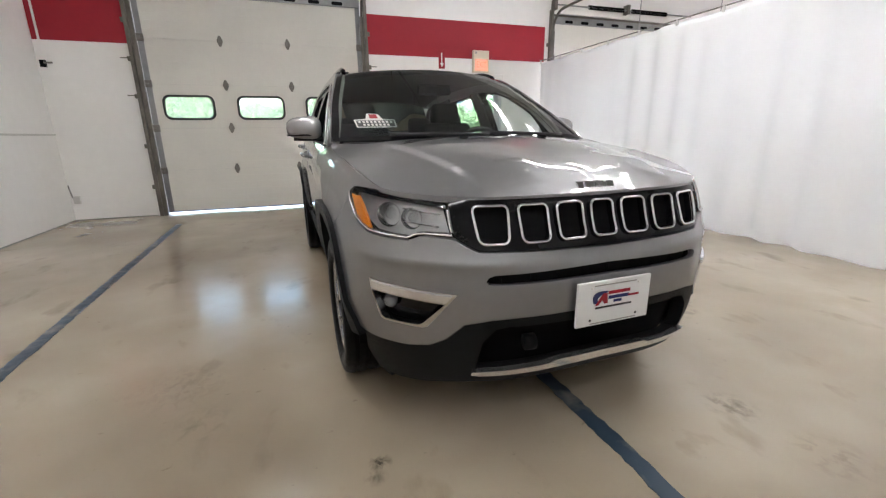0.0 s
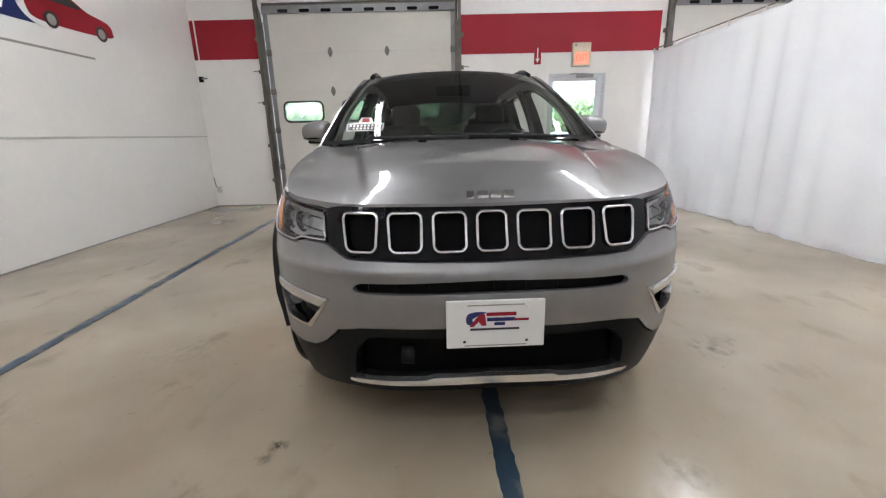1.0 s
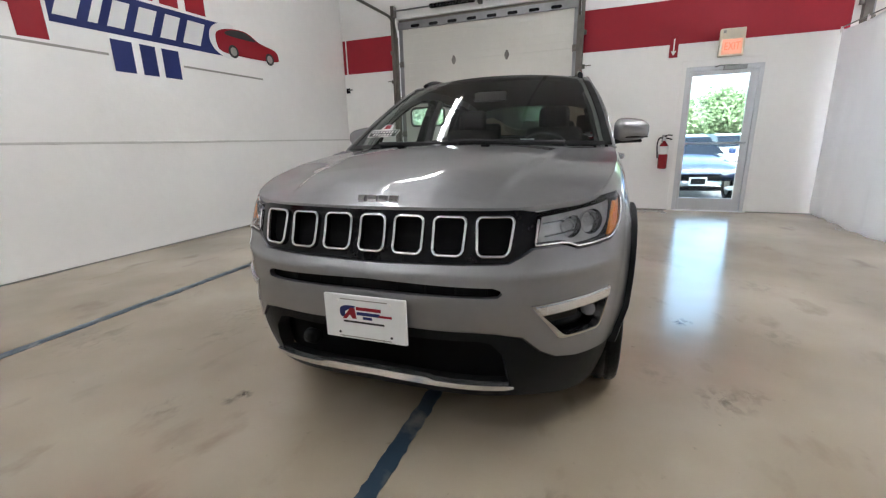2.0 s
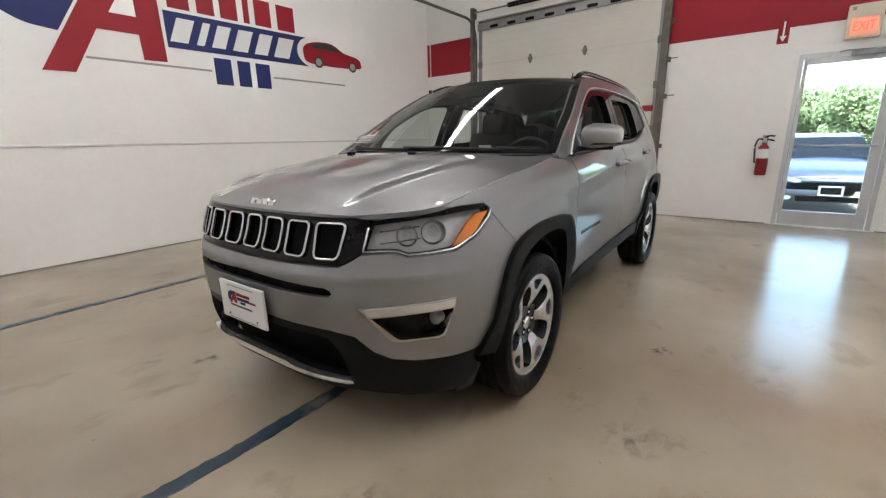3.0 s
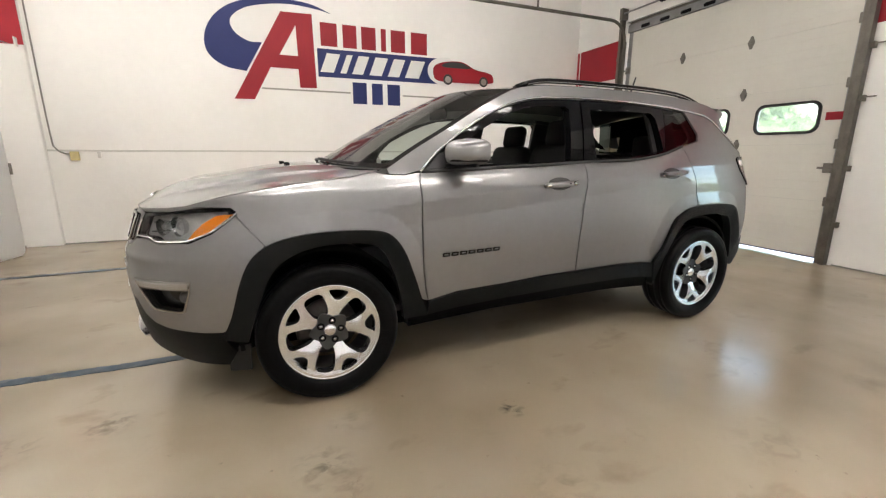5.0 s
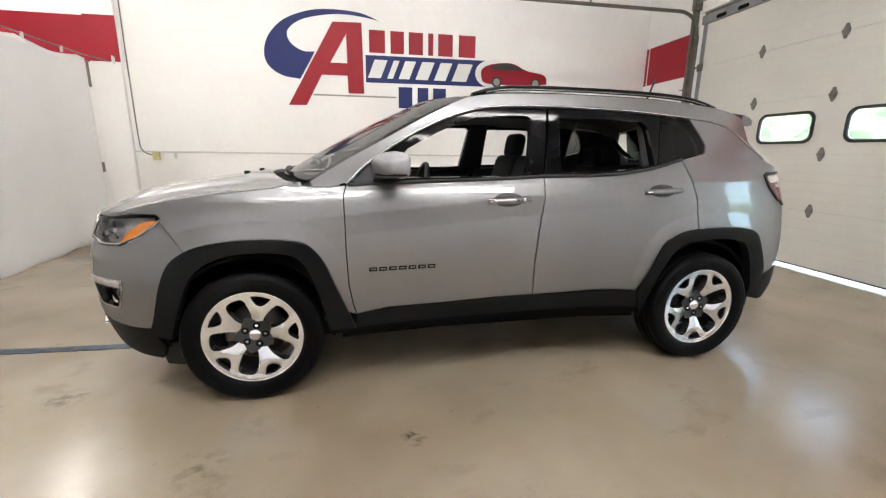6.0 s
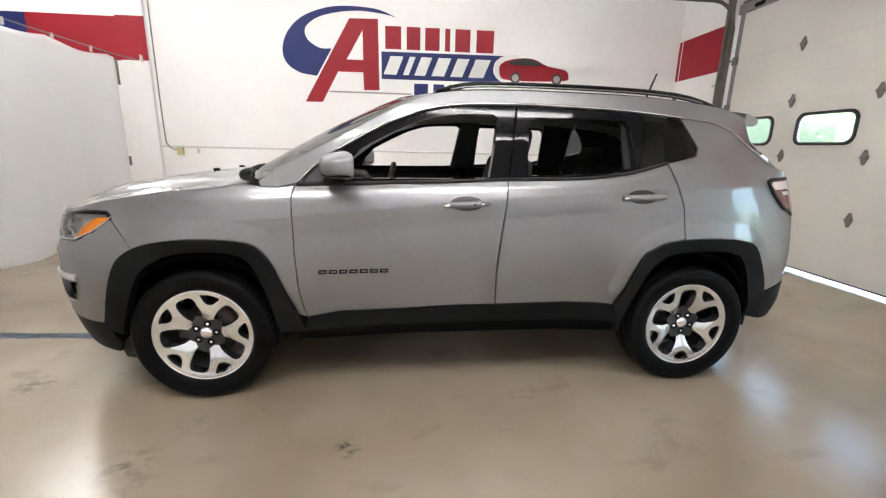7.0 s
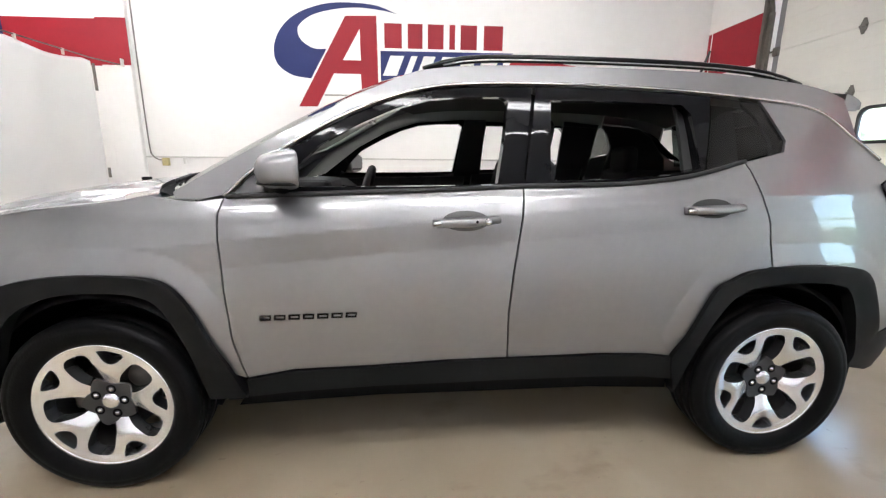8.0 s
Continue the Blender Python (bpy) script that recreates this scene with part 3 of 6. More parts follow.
def torsion_shaft(x0, x1, label):
    root = empty("torsion_shaft", label, "door spring")
    tube("shaft", [(x0, 5.40, 3.42), (x1, 5.40, 3.42)], 0.013, STRUT, root)
    for a, b in ((0.22, 0.47), (0.53, 0.80)):
        xa, xb = x0 + (x1 - x0) * a, x0 + (x1 - x0) * b
        ts = np.linspace(0, 1, 420)
        tube("spring", [(xa + (xb - xa) * t, 5.40 + 0.030 * math.cos(t * 30 * 6.283), 3.42 + 0.030 * math.sin(t * 30 * 6.283)) for t in ts], 0.0095, MATT_BLACK, root, "black coiled torsion spring", sides=5)
    box("centre_bracket", ((x0 + x1) / 2 - 0.03, 5.36, 3.36), ((x0 + x1) / 2 + 0.03, 5.487, 3.52), TRACK, root)
    return root


torsion_shaft(DX0, DX1, "grey steel shaft with black springs above the overhead door")
torsion_shaft(SX0, SX1, "grey steel shaft with black springs above the far overhead door")

# ---- glass door ----
gd = empty("door_3", "aluminium glass exit door with a push bar, closed", "glass door", kind="structure")
yo = NY + 0.02
box("jamb", (EX0 + 0.003, yo - 0.03, 0), (EX0 + 0.055, yo + 0.10, ETOP - 0.003), ALU, gd)
box("jamb", (EX1 - 0.055, yo - 0.03, 0), (EX1 - 0.003, yo + 0.10, ETOP - 0.003), ALU, gd)
box("head", (EX0 + 0.055, yo - 0.03, ETOP - 0.06), (EX1 - 0.055, yo + 0.10, ETOP - 0.003), ALU, gd)
box("stile", (EX0 + 0.06, yo + 0.0, 0.012), (EX0 + 0.10, yo + 0.045, ETOP - 0.065), ALU, gd, bevel=0.006)
box("stile", (EX1 - 0.155, yo + 0.0, 0.012), (EX1 - 0.06, yo + 0.045, ETOP - 0.065), ALU, gd, bevel=0.006)
box("bottom_rail", (EX0 + 0.10, yo + 0.0, 0.012), (EX1 - 0.155, yo + 0.045, 0.20), ALU, gd, bevel=0.006)
box("top_rail", (EX0 + 0.10, yo + 0.0, 2.0), (EX1 - 0.155, yo + 0.045, ETOP - 0.065), ALU, gd, bevel=0.006)
pane = box("pane", (EX0 + 0.10, yo + 0.018, 0.20), (EX1 - 0.155, yo + 0.026, 2.0), PANE, gd, "clear door glass", bevel=0)
pane.visible_shadow = False
tube("push_bar", [(EX0 + 0.09, yo - 0.035, 1.03), (EX1 - 0.10, yo - 0.035, 1.03)], 0.014, ALU, gd, "slim horizontal push bar")
for xx in (EX0 + 0.09, EX1 - 0.12):
    box("bar_mount", (xx - 0.015, yo - 0.04, 1.0), (xx + 0.015, yo + 0.0, 1.06), ALU, gd)
box("closer", (EX1 - 0.50, yo - 0.075, ETOP - 0.075), (EX1 - 0.22, yo - 0.02, ETOP - 0.02), STRUT, gd, "grey door closer")
tube("closer_arm", [(EX1 - 0.30, yo - 0.05, ETOP - 0.02), (EX1 - 0.55, yo - 0.10, ETOP - 0.015), (EX1 - 0.62, yo + 0.0, ETOP - 0.02)], 0.009, STRUT, gd)
box("threshold", (EX0 + 0.01, yo - 0.06, 0.0), (EX1 - 0.01, yo + 0.16, 0.012), ALU, gd)
tagged(box("trim", (EX0 - 0.055, NY - 0.016, 0), (EX0 + 0.004, NY + 0.004, ETOP + 0.085), WALL, bevel=0.004), "white painted door casing", "door casing", kind="structure")
tagged(box("trim", (EX1 - 0.004, NY - 0.016, 0), (EX1 + 0.03, NY + 0.004, ETOP + 0.085), WALL, bevel=0.004), "white painted door casing", "door casing", kind="structure")
tagged(box("trim", (EX0 + 0.004, NY - 0.016, ETOP - 0.004), (EX1 - 0.004, NY + 0.004, ETOP + 0.085), WALL, bevel=0.004), "white painted door head casing", "door casing", kind="structure")

ex = empty("exit_sign", "cream plastic exit sign with a glowing orange-red panel", "exit sign")
box("housing", (2.10, NY - 0.075, 2.225), (2.405, NY - 0.002, 2.59), CREAM, ex, bevel=0.012)
box("lit_panel", (2.13, NY - 0.082, 2.25), (2.375, NY - 0.073, 2.45), EXIT_PANEL, ex, "pale orange lit panel", bevel=0.004)


def lettering(name, text, size, m, material, parent, label=""):
    """Words in the built-in font as a thin mesh."""
    cu = bpy.data.curves.new(name, "FONT")
    cu.body, cu.size, cu.extrude, cu.align_x, cu.align_y = text, size, 0.0015, "CENTER", "CENTER"
    tmp = bpy.data.objects.new(name, cu)
    me = bpy.data.meshes.new_from_object(tmp)
    bpy.data.objects.remove(tmp)
    bpy.data.curves.remove(cu)
    me.transform(m)
    me.materials.clear()
    me.materials.append(material)
    ob = new(name, me)
    ob.parent = parent
    if label:
        tagged(ob, label)
    return ob


lettering("exit_word", "EXIT", 0.115, pose(2.2525, NY - 0.0845, 2.35, 90) @ Matrix.Diagonal((0.82, 1.25, 1, 1)), EXIT_GLOW, ex, "glowing orange-red letters")
box("test_button", (2.13, NY - 0.082, 2.53), (2.165, NY - 0.074, 2.565), GREY_LINE, ex)
st = empty("arrow_sign", "small red upright sign with a white arrow on the wall", "wall sign")
box("plate", (1.475, NY - 0.008, 2.275), (1.590, NY - 0.001, 2.575), SIGN_RED, st, bevel=0.002)
sheet("arrow", [(1.523, 2.53), (1.523, 2.365), (1.497, 2.365), (1.5325, 2.30), (1.568, 2.365), (1.542, 2.365), (1.542, 2.53)], lambda a, b, o: np.stack([a, NY - 0.0105 - o + 0 * a, b], -1), SIGN_WHITE, st, "white down arrow", step=0.05, flange=0.002)
sp = empty("sprinkler_stub", "small dark pipe stub on the white wall", "pipe stub")
box("base", (-4.17, NY - 0.03, 2.11), (-4.10, NY - 0.002, 2.20), MATT_BLACK, sp)
tube("stub", [(-4.12, NY - 0.03, 2.165), (-4.02, NY - 0.05, 2.165)], 0.012, HINGE, sp)
ot = empty("wall_outlet", "low white socket box with a short cable", "socket")
box("body", (-4.16, NY - 0.045, 0.25), (-4.08, NY - 0.002, 0.36), CONDUIT, ot)
tube("cable", [(-4.17, NY - 0.02, 0.34), (-4.19, NY - 0.02, 0.48), (-4.19, NY - 0.02, 0.52)], 0.008, CABLE, ot)

fe = empty("fire_extinguisher", "red fire extinguisher with a white label hung on the wall", "extinguisher")
FX, FY = 1.525, NY - 0.115
revolve("cylinder", [(0.0, 0.66), (0.055, 0.66), (0.066, 0.675), (0.066, 0.98), (0.058, 1.02), (0.035, 1.05), (0.022, 1.06), (0.022, 1.09), (0.0, 1.09)], EXT_RED, fe, at=(FX, FY, 0), segs=28)
revolve("label_band", [(0.0672, 0.88), (0.0672, 1.0)], LABEL_WHITE, fe, "white paper label", at=(FX, FY, 0), segs=28)
revolve("valve", [(0.0, 1.08), (0.024, 1.08), (0.024, 1.12), (0.016, 1.14), (0.0, 1.14)], ALU, fe, at=(FX, FY, 0), segs=16)
tube("lever", [(FX, FY, 1.14), (FX + 0.04, FY - 0.01, 1.165), (FX + 0.10, FY - 0.02, 1.16)], 0.010, MATT_BLACK, fe)
tube("handle", [(FX, FY, 1.12), (FX + 0.05, FY - 0.01, 1.115), (FX + 0.10, FY - 0.02, 1.10)], 0.010, MATT_BLACK, fe)
tube("hose", smooth_curve([(FX - 0.015, FY, 1.12), (FX - 0.07, FY - 0.01, 1.12), (FX - 0.095, FY - 0.01, 1.03), (FX - 0.085, FY - 0.01, 0.90), (FX - 0.078, FY - 0.01, 0.82)], 6), 0.011, RUBBER, fe, "black rubber hose")
box("wall_hook", (FX - 0.03, FY + 0.06, 1.06), (FX + 0.03, NY - 0.001, 1.17), STRUT, fe)

# ---- cable and socket on the west wall ----
cb = empty("cable_run", "grey cable down the corner to a yellowed socket box", "cable")
tube("cable", smooth_curve([(WX + 0.012, -2.70, TOP), (WX + 0.012, -2.70, 2.4), (WX + 0.012, -2.69, 1.42), (WX + 0.014, -2.66, 1.25), (WX + 0.02, -2.58, 1.19), (WX + 0.02, -2.50, 1.185)], 8), 0.009, CABLE, cb)
box("socket_box", (WX + 0.001, -2.52, 1.10), (WX + 0.05, -2.43, 1.215), YELLOW, cb, "yellowed plastic socket box", bevel=0.006)
box("clip", (WX + 0.001, -2.235, 1.13), (WX + 0.02, -2.20, 1.21), CONDUIT, cb)

# ---- painted sign on the west wall ----
def on_west(lift):
    return lambda a, b, o: np.stack([WX + lift + o + 0 * a, a, b], -1)


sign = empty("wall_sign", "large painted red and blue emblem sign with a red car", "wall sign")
swoosh = smooth_curve([(0.89, 3.225), (0.59, 3.325), (0.17, 3.35), (-0.17, 3.31), (-0.51, 3.18), (-0.73, 2.98), (-0.83, 2.74), (-0.79, 2.53), (-0.60, 2.39), (-0.335, 2.345)], 6)
swoosh_in = smooth_curve([(-0.10, 2.745), (-0.28, 2.75), (-0.45, 2.86), (-0.48, 3.02), (-0.30, 3.17), (0.0, 3.255), (0.33, 3.29), (0.67, 3.265), (0.89, 3.225)], 6)[:-1]
sheet("swoosh", np.vstack([swoosh, swoosh_in]), on_west(0.004), BLUE, sign, "dark blue crescent swoosh", step=0.06, flange=0.004)
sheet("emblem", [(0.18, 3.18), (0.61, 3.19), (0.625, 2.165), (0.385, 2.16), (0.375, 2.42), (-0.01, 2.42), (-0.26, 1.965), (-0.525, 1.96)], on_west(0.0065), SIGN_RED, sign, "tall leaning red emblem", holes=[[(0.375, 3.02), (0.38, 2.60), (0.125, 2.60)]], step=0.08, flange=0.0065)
sheet("banner", [(0.66, 2.735), (2.82, 2.745), (2.70, 2.345), (0.66, 2.335)], on_west(0.004), BLUE, sign, "dark blue banner", step=0.1, flange=0.004)
for a, b in ((0.70, 0.985), (1.03, 1.28), (1.315, 1.58), (1.625, 1.745), (1.785, 2.06), (2.12, 2.435)):
    sheet("red_bar", [(a + 0.02, 3.10), (b - 0.02, 3.10), (b - 0.02, 2.775), (a + 0.02, 2.775)], on_west(0.004), SIGN_RED, sign, step=0.1, flange=0.004)
for a, b in ((0.79, 1.02), (1.09, 1.21), (1.27, 1.47), (1.54, 1.77), (1.84, 2.06), (2.13, 2.40)):
    sheet("white_bar", [(a + 0.01, 2.675), (b - 0.02, 2.675), (b - 0.13, 2.405), (a - 0.10, 2.405)], on_west(0.0065), SIGN_WHITE, sign, step=0.1, flange=0.003)
for a, b in ((1.155, 1.405), (1.46, 1.665), (1.715, 1.955)):
    sheet("blue_bar", [(a + 0.015, 2.285), (b - 0.015, 2.285), (b - 0.015, 1.965), (a + 0.015, 1.965)], on_west(0.004), BLUE, sign, step=0.1, flange=0.004)
for a, b in ((-0.15, 1.13), (1.99, 3.29)):
    sheet("grey_line", [(a, 2.135), (b, 2.135), (b, 2.112), (a, 2.112)], on_west(0.004), GREY_LINE, sign, step=0.1, flange=0.004)
emb = smooth_curve([(2.53, 2.60), (2.62, 2.67), (2.78, 2.71), (2.98, 2.725), (3.12, 2.70), (3.30, 2.62), (3.52, 2.585), (3.63, 2.55), (3.665, 2.47), (3.62, 2.41), (3.2, 2.385), (2.75, 2.385), (2.58, 2.41), (2.53, 2.48)], 4, True)
halo = np.array([(2.44, 2.62), (2.52, 2.71), (2.66, 2.76), (2.84, 2.755), (2.80, 2.60), (2.80, 2.34), (2.64, 2.335), (2.50, 2.40), (2.43, 2.50)])
sheet("white_edge", smooth_curve(halo, 4, True), on_west(0.006), SIGN_WHITE, sign, step=0.06, flange=0.003)
ec = sheet("car_emblem", emb, on_west(0.009), SIGN_RED, sign, "small painted red car", step=0.05, flange=0.004)
sheet("emblem_window", smooth_curve([(2.68, 2.65), (2.80, 2.70), (2.98, 2.712), (3.10, 2.69), (3.22, 2.625), (2.95, 2.615), (2.72, 2.62)], 4, True), on_west(0.0115), BLACK_SIGN, ec, step=0.04, flange=0.003)
for cy in (2.79, 3.47):
    wh = sheet("emblem_wheel", [(cy + 0.085 * math.cos(a), 2.425 + 0.085 * math.sin(a)) for a in np.linspace(0, 6.283, 20, endpoint=False)], on_west(0.0125), BLACK_SIGN, ec, step=0.04, flange=0.003)
    sheet("emblem_hub", [(cy + 0.055 * math.cos(a), 2.425 + 0.055 * math.sin(a)) for a in np.linspace(0, 6.283, 20, endpoint=False)], on_west(0.0145), GREY_LINE, ec, step=0.04, flange=0.003)

# ---- curtains ----
def curtain(name, path, label, top, waves, depth, seed, scallop=0.018):
    """A cloth hung from a wire: pleats that grow towards the floor and a hem that spreads on it."""
    rng = random.Random(seed)
    p = densify(np.array(path), 0.025)[: -int(np.linalg.norm(np.subtract(path[-1], path[0])) / 0.025) - 1]
    s = np.r_[0, np.cumsum(np.linalg.norm(np.diff(p, axis=0), axis=1))]
    t = np.gradient(p, axis=0)
    t /= np.linalg.norm(t, axis=1)[:, None]
    nrm = np.stack([-t[:, 1], t[:, 0]], 1)
    root = empty(name, label, "curtain")
    off = [(rng.uniform(0, 6.28), rng.uniform(0.6, 1.6), rng.uniform(0.3, 1.0)) for _ in range(7)]
    zs = [0.0, 0.012, 0.03, 0.07, 0.15, 0.35, 0.7, 1.1, 1.5, 1.9, 2.2, 2.36, 2.42]
    rows = []
    for z in zs:
        k = min(1, max(0.4, 1 - z / 3.6))
        d = sum(a * np.sin(w * waves * s + o + 0.35 * math.sin(z * 1.3 + o)) for o, w, a in off) / 3.2 * depth * k
        spread = 0.10 * max(0, 1 - z / 0.10) ** 2 * (0.6 + 0.4 * np.sin(3.1 * s + 1))
        zz = z * top / 2.42 + (0 if z < 2 else -scallop * np.abs(np.sin(s * 3.2)) * (z - 2) / 0.42)
        q = p + nrm * (d + spread)[:, None]
        rows.append(np.stack([q[:, 0], q[:, 1], zz + 0 * s + (0.004 if z == 0 else 0.0)], -1))
    cloth = grid_mesh("cloth", rows, CURTAIN, root)
    md = cloth.modifiers.new("thickness", "SOLIDIFY")
    md.thickness = 0.004
    tube("wire", [(*p[0], top + 0.03), (*p[-1], top + 0.03)], 0.008, CABLE, root, "grey steel curtain wire", sides=8)
    for k in range(0, len(p), 24):
        box("clip", (p[k][0] - 0.012, p[k][1] - 0.012, top - 0.03), (p[k][0] + 0.012, p[k][1] + 0.012, top + 0.042), CONDUIT, root, bevel=0.002)
    return root


curtain("curtain", [(3.45, 5.40), (3.66, -2.80)], "white pleated cloth curtain along the bay, hem on the floor", 2.43, 12.0, 0.065, 3)
curtain("curtain", [(3.40, -2.92), (-3.62, -2.92)], "white cloth curtain across the bay, hem bunched on the floor", 2.41, 5.0, 0.13, 8, 0.05)
ce = empty("curtain_edge", "dark edge strips where the curtain meets the pillar", "curtain edge")
box("strip", (-3.66, -2.93, 2.05), (-3.635, -2.905, 2.38), HINGE, ce)
box("strip", (-3.66, -2.93, 0.95), (-3.635, -2.905, 1.08), HINGE, ce)
box("tag", (-3.98, -2.76, 2.40), (-3.92, -2.745, 2.50), LABEL_WHITE, ce, "small white paper tag")
tube("wire_end", [(-3.62, -2.92, 2.44), (WX + 0.08, -2.90, 2.46)], 0.008, CABLE, ce)

# ---- ceiling lights ----
def strip_light(x, y, along_y, length=2.3, lit=TUBE, top=TOP):
    """An unseen twin-tube fixture on the ceiling, or an added one hung below it on two rods."""
    hung = top < TOP
    root = empty("strip_light", "unseen strip light added to make the curtain glow, hung on rods" if hung else "unseen white ceiling strip light with a lit tube", "strip light", group="bay strip lights" if hung else "ceiling strip lights")
    hx, hy = (0.09, length / 2) if along_y else (length / 2, 0.09)
    box("housing", (x - hx, y - hy, top - 0.16), (x + hx, y + hy, top - 0.001), FIXTURE, root, bevel=0.01)
    if hung:
        for d in (-0.35, 0.35):
            tube("rod", [(x, y + d * length, top - 0.01), (x, y + d * length, TOP)], 0.006, STRUT, root, sides=6)
    ends = [(x, y - hy + 0.03, top - 0.185), (x, y + hy - 0.03, top - 0.185)] if along_y else [(x - hx + 0.03, y, top - 0.185), (x + hx - 0.03, y, top - 0.185)]
    for d in (-0.045, 0.045):
        tube("tube", [(a + (d if along_y else 0), b + (0 if along_y else d), c) for a, b, c in ends], 0.0185, lit, root, "lit white tube", sides=10)
    return root


# unseen rows; the pair at x 3.4 is added to brighten floor and doors
for xx, yy, length in ((-1.6, -2.35, 1.6), (-1.6, -0.25, 2.1), (-1.6, 2.3, 2.1), (2.5, -0.3, 2.4), (2.5, 2.2, 2.4), (3.4, -0.3, 1.8), (3.4, 2.2, 1.8)):
    strip_light(xx, yy, True, length)
# two unseen strips added behind the south curtain to brighten curtain and car front
for xx in (-2.9, -0.4):
    strip_light(xx, -4.1, False)
# hidden lights added behind the east curtain so that it glows
for yy in (-1.3, 1.3, 3.9):
    strip_light(5.0, yy, True, lit=ADDED_BAY_TUBE, top=2.4)


# ---- the car: one skin in plan arc length u and height z ----
PLAN = [(0, -.893), (.15, -.890), (.30, -.879), (.43, -.850), (.54, -.800), (.64, -.728), (.728, -.638), (.793, -.535), (.835, -.41), (.857, -.27), (.865, -.12), (.867, .05),
        (.866, .4), (.867, .9), (.867, 1.5), (.866, 2.0), (.864, 2.6), (.855, 2.85), (.832, 3.05), (.787, 3.235), (.70, 3.365), (.55, 3.45), (.3, 3.495), (0, 3.505)]
_pl = smooth_curve(PLAN, 40)
for _ in range(60):
    _pl[1:-1] = (_pl[:-2] + 2 * _pl[1:-1] + _pl[2:]) / 4
_arc = np.r_[0, np.cumsum(np.linalg.norm(np.diff(_pl, axis=0), axis=1))]
_arc -= _arc[np.argmin(abs(_pl[:, 1]) + 9 * (_pl[:, 0] < 0.5))]
_arc = np.where(_arc < 0, _arc * 1.418 / -_arc[0], _arc)
U0, U1 = float(_arc[0]), float(_arc[-1])
_tan = np.gradient(_pl, axis=0)
_tan /= np.linalg.norm(_tan, axis=1)[:, None]
_tan[0], _tan[-1] = (1, 0), (-1, 0)
_nor = np.stack([_tan[:, 1], -_tan[:, 0]], 1)
# how far the skin stands in from the widest plan: one row per station, at the heights below
HEIGHTS = [.16, .30, .42, .55, .66, .78, .86, .94, 1.02, 1.10]
FRONT = [(.10, .045, .012, .004, .000, .035, .072, .095, .13, .20), (.10, .045, .012, .004, .000, .022, .045, .075, .12, .20), (.10, .045, .014, .004, .000, .008, .022, .050, .10, .18), (.09, .045, .014, .004, .000, .004, .014, .036, .07, .13)]
SIDES = [(.09, .050, .025, .012, .004, .000, .003, .014, .036, .082), (.10, .060, .035, .018, .006, .000, .001, .006, .015, .048), (.10, .060, .035, .018, .006, .000, .001, .005, .013, .043)]
REAR = [(.10, .060, .035, .016, .004, .000, .001, .007, .017, .045), (.10, .055, .020, .010, .000, .002, .008, .018, .034, .060), (.10, .045, .012, .000, .000, .010, .030, .040, .060, .090)]
STATIONS = [U0, -.95, -.65, -.30, 0, .5, 1.5, 2.6, 3.1, U1]


def hermite(xs, ys, x):
    xs, ys, x = np.asarray(xs, float), np.asarray(ys, float), np.clip(np.asarray(x, float), xs[0], xs[-1])
    m = np.gradient(ys, xs)
    i = np.clip(np.searchsorted(xs, x, side="right") - 1, 0, len(xs) - 2)
    h = xs[i + 1] - xs[i]
    t = (x - xs[i]) / h
    return (2 * t**3 - 3 * t * t + 1) * ys[i] + (t**3 - 2 * t * t + t) * h * m[i] + (-2 * t**3 + 3 * t * t) * ys[i + 1] + (t**3 - t * t) * h * m[i + 1]


_zf, _uf = np.linspace(.1, 1.1, 101), np.linspace(U0, U1, 401)
_tab = np.array([hermite(HEIGHTS, r, _zf) for r in FRONT + SIDES + REAR])
_ins = np.array([hermite(STATIONS, _tab[:, j], _uf) for j in range(101)]).T


def inset(u, z):
    a, b = (np.clip(u, U0, U1) - U0) / (U1 - U0) * 400, (np.clip(z, .1, 1.1) - .1) * 100
    i, j = np.clip(a.astype(int), 0, 399), np.clip(b.astype(int), 0, 99)
    p, q = a - i, b - j
    return _ins[i, j] * (1 - p) * (1 - q) + _ins[i + 1, j] * p * (1 - q) + _ins[i, j + 1] * (1 - p) * q + _ins[i + 1, j + 1] * p * q


FLARE_F = smooth_curve([(-.440, .385), (-.385, .50), (-.346, .632), (-.306, .730), (-.254, .786), (-.175, .824), (-.043, .846), (.102, .850), (.253, .838), (.325, .806), (.385, .722), (.437, .588), (.490, .446), (.525, .352)], 6)
FLARE_R = smooth_curve([(2.188, .468), (2.234, .59), (2.300, .750), (2.359, .796), (2.451, .834), (2.648, .850), (2.859, .842), (2.964, .804), (3.030, .688), (3.10, .545)], 6)


ARCHES = (FLARE_F[FLARE_F[:, 1] > .5][::3], FLARE_R[FLARE_R[:, 1] > .55][::3])


def arch_gap(u, z):
    """The distance, on the unrolled skin, to the top of the nearer wheel arch."""
    gap = np.full(u.shape, 9.0)
    for line in ARCHES:
        for a, d in zip(line[:-1], np.diff(line, axis=0)):
            t = np.clip(((u - a[0]) * d[0] + (z - a[1]) * d[1]) / (d @ d), 0, 1)
            gap = np.minimum(gap, np.hypot(u - a[0] - t * d[0], z - a[1] - t * d[1]))
    return gap


